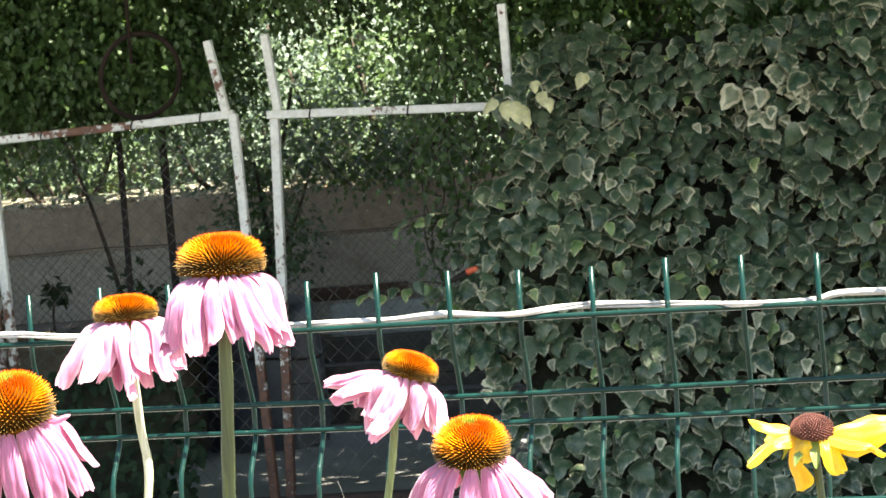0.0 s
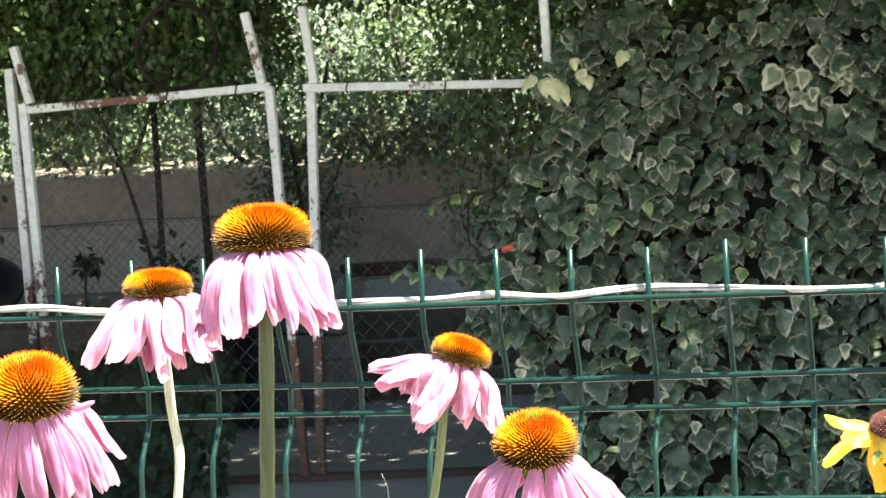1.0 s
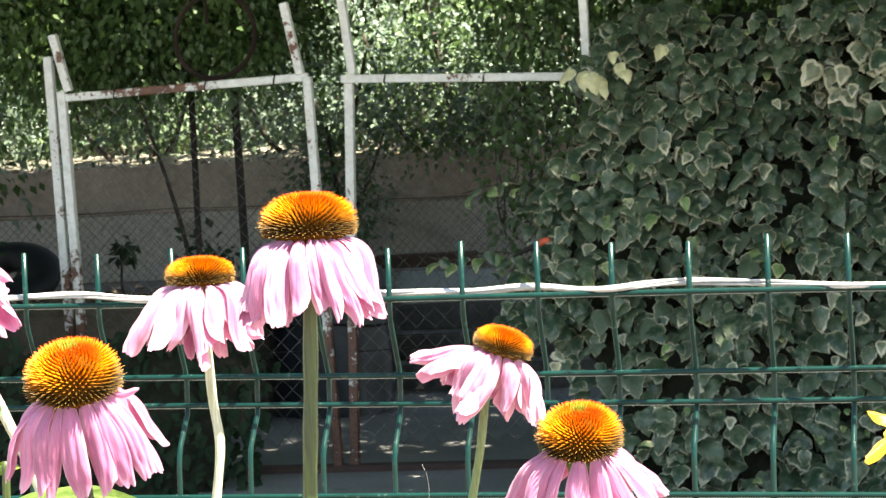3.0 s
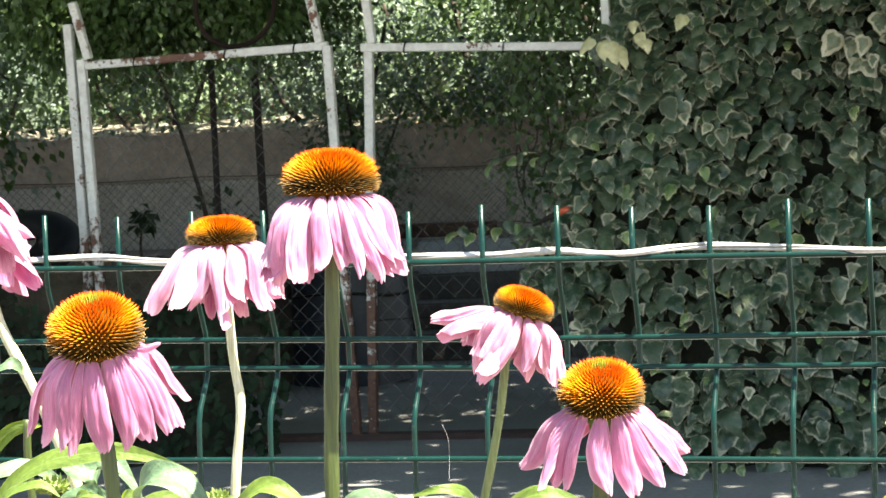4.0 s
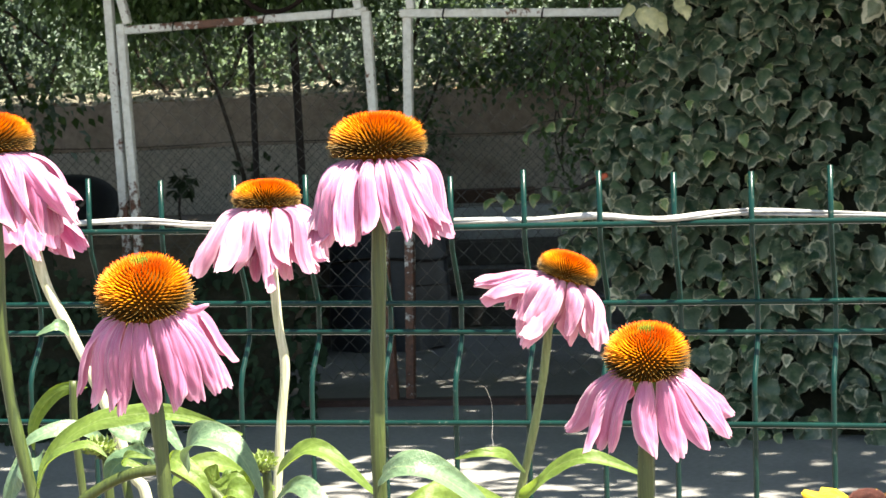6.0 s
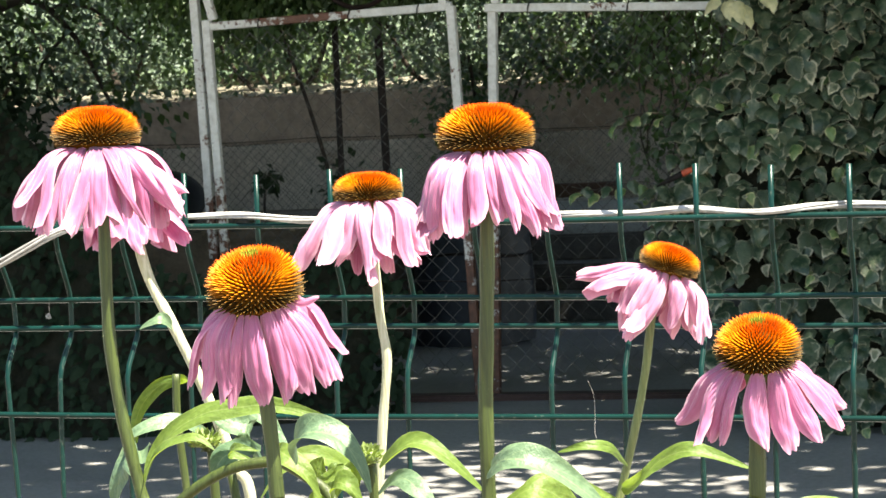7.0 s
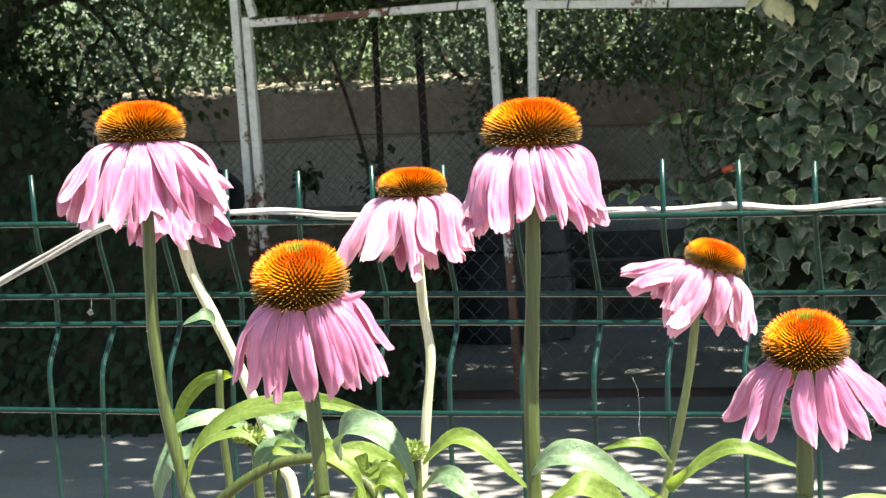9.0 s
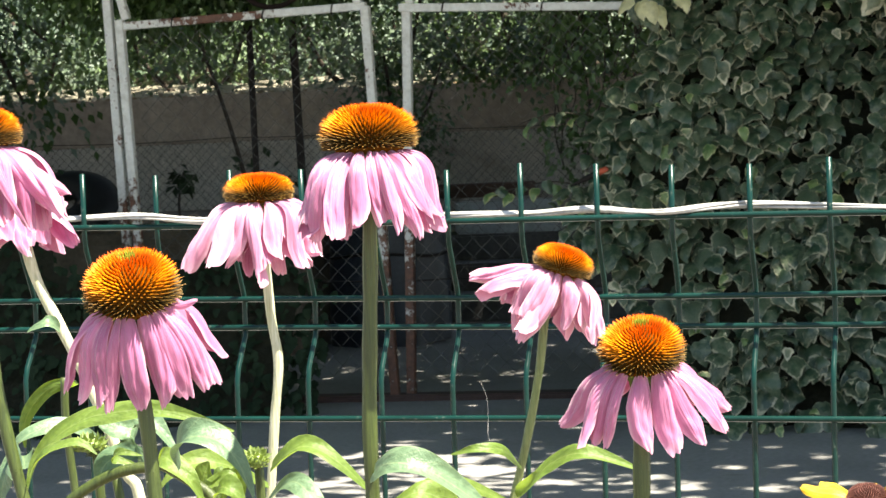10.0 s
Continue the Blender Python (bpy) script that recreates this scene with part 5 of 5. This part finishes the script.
# loose sprigs that reach out past the hedge's edge
for k, run_pts in enumerate((((-1.25, 6.62, 0.975), (-1.33, 6.60, 0.992), (-1.41, 6.59, 0.985), (-1.485, 6.58, 0.965)),
                             ((-1.30, 6.62, 0.750), (-1.38, 6.60, 0.766), (-1.46, 6.59, 0.760), (-1.54, 6.58, 0.745), (-1.61, 6.58, 0.758)))):
    way = smooth_path([tuple(Vector(q) - ioff) for q in run_pts], 6)
    v, f = tube(way, 0.0022, 6)
    sprig = mesh_part("sprig", v, f, M_BARK, ivy)
    for m in range(2, len(way), 3):
        v, f, tone = IVY_SHAPES[(m + k) % 7]
        mm = np.array(leaf_pose(rng, Vector(way[m]) + Vector((0, -0.012, 0.008 * (-1) ** m)), 0.033 + 0.008 * (m % 3), (0, -1, 0.3)))
        mesh_part("leaf", v @ mm[:3, :3].T + mm[:3, 3], f, M_IVYYOUNG if m % 2 else M_IVY, sprig, tone=tone)

stick = thing("garden_stake", "dark pointed garden stake with an orange-red tip stuck in the ivy", "stake")
M_TIP = surface_mat("orange_red_paint", (0.45, 0.07, 0.03), (0.62, 0.12, 0.05), 30, 200, 0.5)
v, f = tube([(-1.27, 6.32, 0.7586), (-1.225, 6.31, 0.778), (-1.18, 6.30, 0.797)], [0.003, 0.009, 0.011], 9)
shaft = mesh_part("shaft", v, f, M_IRON, stick)
v, f = tube([(-1.18, 6.30, 0.797), (-1.163, 6.296, 0.8042), (-1.145, 6.292, 0.811)], [0.012, 0.011, 0.008], 9)
mesh_part("tip", v, f, M_TIP, stick, "orange-red painted tip")

# low ivy on the other side of the gate, its leaf colour darkened for shade
ivy2 = thing("ivy_bank", "green ivy creeping low beside the gate, darkened for deep shade", "ivy", at=(-3.9, 6.2, 0))
o2 = Vector((-3.9, 6.2, 0))
bulk_v, bulk_f, nv = [], [], 0


def bank_top(x):
    if x < -3.15:
        return 1.15 - 0.35 * max(0, x + 3.9) + 0.08 * math.sin(x * 6)
    return 0.60 + 0.08 * math.sin(x * 7) - 0.35 * max(0, x + 2.75)


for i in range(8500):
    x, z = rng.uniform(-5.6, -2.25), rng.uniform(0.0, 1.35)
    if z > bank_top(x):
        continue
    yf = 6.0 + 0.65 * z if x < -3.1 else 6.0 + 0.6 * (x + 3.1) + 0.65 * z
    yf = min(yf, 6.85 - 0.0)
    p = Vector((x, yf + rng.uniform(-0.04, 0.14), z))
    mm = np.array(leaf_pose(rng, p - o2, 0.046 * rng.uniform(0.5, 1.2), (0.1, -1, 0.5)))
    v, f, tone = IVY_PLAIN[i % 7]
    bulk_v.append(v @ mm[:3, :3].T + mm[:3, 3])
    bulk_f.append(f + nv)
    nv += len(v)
ob = bulk_mesh("foliage", np.vstack(bulk_v), np.vstack(bulk_f), M_IVYSHADED, ivy2)
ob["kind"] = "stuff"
# the same near-black backing behind the low ivy
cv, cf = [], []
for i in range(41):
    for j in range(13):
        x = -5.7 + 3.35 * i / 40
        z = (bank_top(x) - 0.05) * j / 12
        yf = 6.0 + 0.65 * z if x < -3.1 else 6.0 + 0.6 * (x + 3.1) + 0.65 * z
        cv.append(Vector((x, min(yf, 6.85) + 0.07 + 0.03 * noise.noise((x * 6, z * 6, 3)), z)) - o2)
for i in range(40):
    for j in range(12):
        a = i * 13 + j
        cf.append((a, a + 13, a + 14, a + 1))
mesh_part("gap_backing", cv, cf, M_GAPFILL, ivy2)


# ---- trees and shrubs ----
def woody(name, label, category, at, limbs, clusters, mats, leaf, spread, per, seed, droop=0.4, group="", face=(0, -0.25, 0.8)):
    """limbs: list of (points, r0, r1); clusters: centres of leaf sprays."""
    r = np.random.default_rng(seed)
    e = thing(name, label, category, group, at=at)
    off = np.array(at, float)
    for i, (pts, r0, r1) in enumerate(limbs):
        path = smooth_path([tuple(np.array(p) - off) for p in pts], 6)
        v, f = tube(path, np.linspace(r0, r1, len(path)), 9)
        mesh_part("trunk" if i == 0 else "limb", v, f, M_BARK, e)
    c = np.asarray(clusters, float) - off
    pick = r.random(len(c))
    for k, m in enumerate(mats):
        sel = c[(pick >= k / len(mats)) & (pick < (k + 1) / len(mats))]
        if not len(sel):
            continue
        v, f = leaf_cloud(r, sel, spread, per, leaf, droop, face)
        ob = bulk_mesh("crown", v, f, m, e)
        ob["kind"] = "stuff"
    return e


rt = np.random.default_rng(33)


def lumps(r, n, centre, radii, hollow=0.5):
    """Cluster centres in the outer part of an uneven ellipsoid."""
    d = r.normal(size=(n, 3))
    d /= np.linalg.norm(d, axis=1)[:, None]
    rad = (hollow + (1 - hollow) * r.random(n) ** 0.5)[:, None]
    return np.array(centre) + d * rad * np.array(radii) * (0.85 + 0.3 * r.random((n, 1)))


# belt of shrubs on the terrace, rising in three rows
ROWS = ((12.1, 1.40, 0.62, 0.50, 0.050, (-7.4, -6.4, -5.5, -4.6, -3.7, -2.8, -1.9, -1.0, -0.1)), (13.3, 1.75, 0.75, 0.75, 0.060, (-7.6, -6.3, -5.0, -3.8, -2.6, -1.4, -0.2)),
        (14.9, 2.30, 1.0, 1.2, 0.075, (-8.0, -6.4, -4.8, -3.2, -1.6, 0.2)))
TINTS = ([M_BLUEGREEN, M_BUSH], [M_BLUEGREEN, M_BUSHY], [M_BLUEGREEN, M_BUSH], [M_BUSHY, M_BUSH])
for j, (y, z, rx, rz, size, xs) in enumerate(ROWS):
    for i, x in enumerate(xs):
        x += rt.uniform(-0.2, 0.2)
        zz = z + rt.uniform(-0.12, 0.15)
        cl = lumps(rt, 88, (x, y, zz), (rx, 0.55, rz), 0.35)
        cl = cl[cl[:, 2] > (1.20 if x < -3.4 else 1.02)]
        limbs = [([(x, y, 0.95), (x + 0.05, y, 1.2), (x - 0.06, y, zz + 0.3)], 0.045, 0.015), ([(x, y, 1.05), (x + 0.25, y - 0.15, 1.35), (x + 0.4, y - 0.25, zz + 0.35)], 0.022, 0.008),
                 ([(x, y, 1.05), (x - 0.25, y - 0.15, 1.3), (x - 0.4, y - 0.25, zz + 0.3)], 0.022, 0.008)]
        woody("shrub", "dense leafy green shrub in sun behind the wall", "shrub", (x, y, 0.95), limbs, cl, TINTS[(i + j) % 4], size * 0.92, 0.11, 44, 50 + 20 * j + i, 0.3, "shrubs behind the wall", (0.35, -0.35, 0.8))

# drooping tree at the side of the gate
cl = np.vstack([lumps(rt, 80, (-5.95, 9.4, 1.8), (0.85, 0.8, 0.75)), lumps(rt, 80, (-6.4, 8.7, 1.5), (1.0, 0.7, 1.0)), lumps(rt, 15, (-4.8, 9.6, 1.62), (0.45, 0.4, 0.22)), lumps(rt, 7, (-4.55, 9.6, 1.16), (0.14, 0.2, 0.10))])
limbs = [([(-5.9, 9.6, 0.5), (-5.6, 9.6, 1.2), (-5.25, 9.6, 1.6), (-5.05, 9.6, 2.4)], 0.10, 0.04), ([(-5.3, 9.6, 1.55), (-4.95, 9.55, 1.66), (-4.70, 9.5, 1.48), (-4.52, 9.5, 1.14)], 0.026, 0.008),
         ([(-5.5, 9.6, 1.4), (-6.0, 9.4, 1.7), (-6.6, 9.2, 1.75)], 0.05, 0.015), ([(-5.15, 9.6, 1.9), (-5.5, 9.3, 2.1), (-5.9, 9.1, 2.2)], 0.04, 0.012),
         ([(-4.85, 9.55, 1.62), (-4.60, 9.5, 1.60), (-4.40, 9.5, 1.44), (-4.28, 9.5, 1.40)], 0.012, 0.004), ([(-4.72, 9.5, 1.50), (-4.82, 9.4, 1.34), (-4.86, 9.4, 1.20)], 0.010, 0.004)]
leaning = woody("leaning_tree", "leaning tree with drooping fine foliage, partly darkened for shade", "tree", (-5.9, 9.6, 0.5), limbs, cl, [M_CANOPY, M_BLUEGREEN], 0.055, 0.13, 40, 70, 0.7)

# extra foliage in the shade-dark leaf colour
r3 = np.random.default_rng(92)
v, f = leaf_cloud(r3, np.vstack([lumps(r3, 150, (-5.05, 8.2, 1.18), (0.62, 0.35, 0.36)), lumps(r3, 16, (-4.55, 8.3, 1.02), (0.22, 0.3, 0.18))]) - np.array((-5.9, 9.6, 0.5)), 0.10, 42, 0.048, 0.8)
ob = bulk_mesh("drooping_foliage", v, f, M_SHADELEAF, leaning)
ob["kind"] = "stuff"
# thin sapling against the wall and weed beside the post, leaves coloured as shaded
woody("sapling", "thin sapling below the wall, its few leaves darkened for shade", "sapling", (-3.35, 9.2, 0.55),
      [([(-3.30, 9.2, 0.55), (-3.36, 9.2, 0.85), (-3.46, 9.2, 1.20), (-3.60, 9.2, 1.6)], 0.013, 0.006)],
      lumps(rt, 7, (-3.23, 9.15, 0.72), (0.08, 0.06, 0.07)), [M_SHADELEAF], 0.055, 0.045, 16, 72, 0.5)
woody("weed", "broad-leaved weed on the soil bank, darkened for shade", "weed", (-3.54, 8.9, 0.55), [([(-3.54, 8.9, 0.5), (-3.55, 8.9, 0.66), (-3.52, 8.9, 0.8)], 0.008, 0.004)],
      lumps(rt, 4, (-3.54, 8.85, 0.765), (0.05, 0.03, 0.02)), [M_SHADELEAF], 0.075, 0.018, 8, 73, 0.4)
woody("dark_shrub", "dark leafy shrub in shade in front of the garden wall", "shrub", (-2.98, 10.4, 0.55),
      [([(-2.98, 10.4, 0.5), (-2.95, 10.4, 0.9), (-2.99, 10.4, 1.3)], 0.02, 0.008), ([(-2.97, 10.4, 0.7), (-2.80, 10.4, 1.0), (-2.7, 10.4, 1.25)], 0.012, 0.005)],
      np.vstack([lumps(rt, 40, (-2.95, 10.4, 1.00), (0.22, 0.15, 0.30)), lumps(rt, 26, (-2.55, 10.75, 1.27), (0.40, 0.15, 0.11)), lumps(rt, 14, (-1.9, 10.8, 1.31), (0.5, 0.15, 0.07))]),
      [M_CANOPY, M_BUSH], 0.042, 0.055, 30, 74, 0.5)
# loose trailing shoots at the free edge of the ivy
vine = thing("trailing_vine", "loose trailing vine shoots with small yellowish leaves", "vine", at=(-1.5, 6.8, 0))
voff = np.array((-1.5, 6.8, 0))
vc = []
for i in range(22):
    x0, z0 = rt.uniform(-1.46, -1.10), rt.uniform(0.95, 1.6)
    pts = [(x0 + 0.10 * math.sin(k * 1.3 + i) * 0.3 - 0.02 * k, 7.08 + rt.uniform(-0.05, 0.1), z0 - 0.11 * k) for k in range(2 + i % 4)]
    if len(pts) > 1:
        v, f = tube(smooth_path([tuple(np.array(p) - voff) for p in pts], 4), 0.003, 5)
        mesh_part("shoot", v, f, M_BARK, vine)
    vc += pts
v, f = leaf_cloud(np.random.default_rng(91), np.array(vc) - voff, 0.045, 15, 0.036, 0.8, (0, -0.8, 0.4))
ob = bulk_mesh("foliage", v, f, M_CANOPY, vine)
ob["kind"] = "stuff"

# large shade tree whose crown hangs over the pavement and gate
cl = []
for i in range(5600):
    x, y = rt.uniform(-8, 6.5), rt.uniform(2.7, 10.7)
    # the oval gap is cut to let sun onto one strip of paving
    if noise.noise((x * 0.9, y * 0.9, 5.0)) < -0.44 or ((x - 0.05) / 0.64) ** 2 + ((y - 4.35) / 0.36) ** 2 < 1:
        continue
    cl.append((x, y, rt.uniform(3.0, 4.6)))
# unseen sprays added only to keep sun off wall, ivy and paving
for i in range(2300):
    cl.append((rt.uniform(-7, 3), rt.uniform(8.3, 11.1), rt.uniform(3.2, 4.6)))
for i in range(700):
    cl.append((rt.uniform(-5.2, 1.6), rt.uniform(10.15, 10.75), rt.uniform(3.6, 4.5)))
for i in range(800):
    cl.append((rt.uniform(-4.6, -0.4), rt.uniform(5.2, 6.6), rt.uniform(3.2, 4.6)))
for i in range(85):
    cl.append((rt.uniform(-1.8, -0.7), rt.uniform(3.6, 4.7), rt.uniform(3.2, 4.4)))
for i in range(900):
    cl.append((rt.uniform(0.2, 4.2), rt.uniform(4.9, 6.9), rt.uniform(3.2, 4.6)))
limbs = [([(2.4, 7.6, 0), (2.3, 7.4, 1.6), (1.9, 7.2, 3.0), (1.2, 7.0, 4.0)], 0.20, 0.10), ([(1.9, 7.2, 2.8), (-0.5, 6.6, 3.5), (-3.5, 6.4, 3.8), (-7.0, 6.4, 3.7)], 0.10, 0.03),
         ([(1.6, 7.1, 3.3), (0.2, 5.6, 3.8), (-2.0, 4.8, 3.9), (-4.5, 4.4, 3.9)], 0.08, 0.02), ([(-0.5, 6.6, 3.5), (-2.0, 8.0, 3.6), (-4.0, 8.8, 3.5)], 0.06, 0.02)]
tree = woody("shade_tree", "large shade tree with a broad dark green crown", "tree", (2.4, 7.6, 0), limbs, cl, [M_CANOPY], 0.17, 0.28, 9, 80, 0.4)
cl = []
for i in range(1500):
    x, y = rt.uniform(-5.0, -0.9), rt.uniform(7.45, 8.6)
    low = 1.60 + 0.22 * noise.noise((x * 1.6, 0, 2.0)) + 0.08 * math.sin(x * 4) - 0.08 + (0.48 if -2.45 < x < -1.62 else 0) + (0.75 if x < -3.5 else 0)
    cl.append((x, y, low + rt.random() ** 1.3 * 1.3))
for i in range(620):
    cl.append((rt.uniform(-3.6, -2.5), rt.uniform(7.5, 8.3), 1.60 + 0.10 * math.sin(5 * i) + rt.random() * 0.6))
for i in range(330):
    cl.append((rt.uniform(-1.1, 1.3), rt.uniform(7.5, 8.2), rt.uniform(1.5, 2.3)))
r2 = np.random.default_rng(81)
v, f = leaf_cloud(r2, np.array(cl) - np.array((2.4, 7.6, 0)), 0.09, 68, 0.036, 0.9)
ob = bulk_mesh("hanging_foliage", v, f, M_CANOPY, tree)
ob["kind"] = "stuff"

# ---- small litter ----
rl = np.random.default_rng(61)
litter = thing("leaf_litter", "scattered dry pale leaves on the soil bank and wall top", "leaf litter", at=(-3.4, 9.5, 0.55))
loff = np.array((-3.4, 9.5, 0.55))
spots = []
for i in range(760):
    spots.append((rl.uniform(-4.4, -2.97), 8.62 + abs(rl.normal(0, 0.5)), 0.556))
for i in range(500):
    spots.append((rl.uniform(-6.5, -0.5), rl.uniform(11.02, 11.55), 1.157))
spots = np.array(spots) - loff
k = len(spots)
tips = rl.normal(size=(k, 3)) * np.array([1, 1, 0.25])
v, f = blades(spots, tips, rl.normal(size=(k, 3)) * 0.35 + np.array([0, 0, 1]), rl.uniform(0.02, 0.055, k))
ob = bulk_mesh("dry_leaves", v, f, M_LITTER, litter)
ob["kind"] = "stuff"

thread = thing("thread", "single pale thread caught on a leaf", "thread")
v, f = tube(smooth_path([(0.0455, -0.53, 0.9085), (0.0478, -0.53, 0.902), (0.0480, -0.53, 0.893), (0.0487, -0.535, 0.887), (0.0505, -0.54, 0.8845)], 6), 0.000045, 5)
mesh_part("strand", v, f, M_CABLE, thread)

fluff = thing("seed_fluff", "tiny white seed fluff hanging from the fence wire", "seed fluff", at=(-0.4665, 0.016, 0.8985))
rfl = np.random.default_rng(77)
d = rfl.normal(size=(60, 3))
d /= np.linalg.norm(d, axis=1)[:, None]
v, f = blades(d * 0.0004, d, rfl.normal(size=(60, 3)), rfl.uniform(0.0012, 0.0024, 60))
ob = bulk_mesh("hairs", v, f, M_CABLE, fluff)
ob["kind"] = "stuff"
v, f = tube([(0, 0, 0), (0.0006, 0.0005, 0.003), (0.0008, 0.001, 0.0105)], 0.00006, 5)
mesh_part("thread", v, f, M_CABLE, fluff)
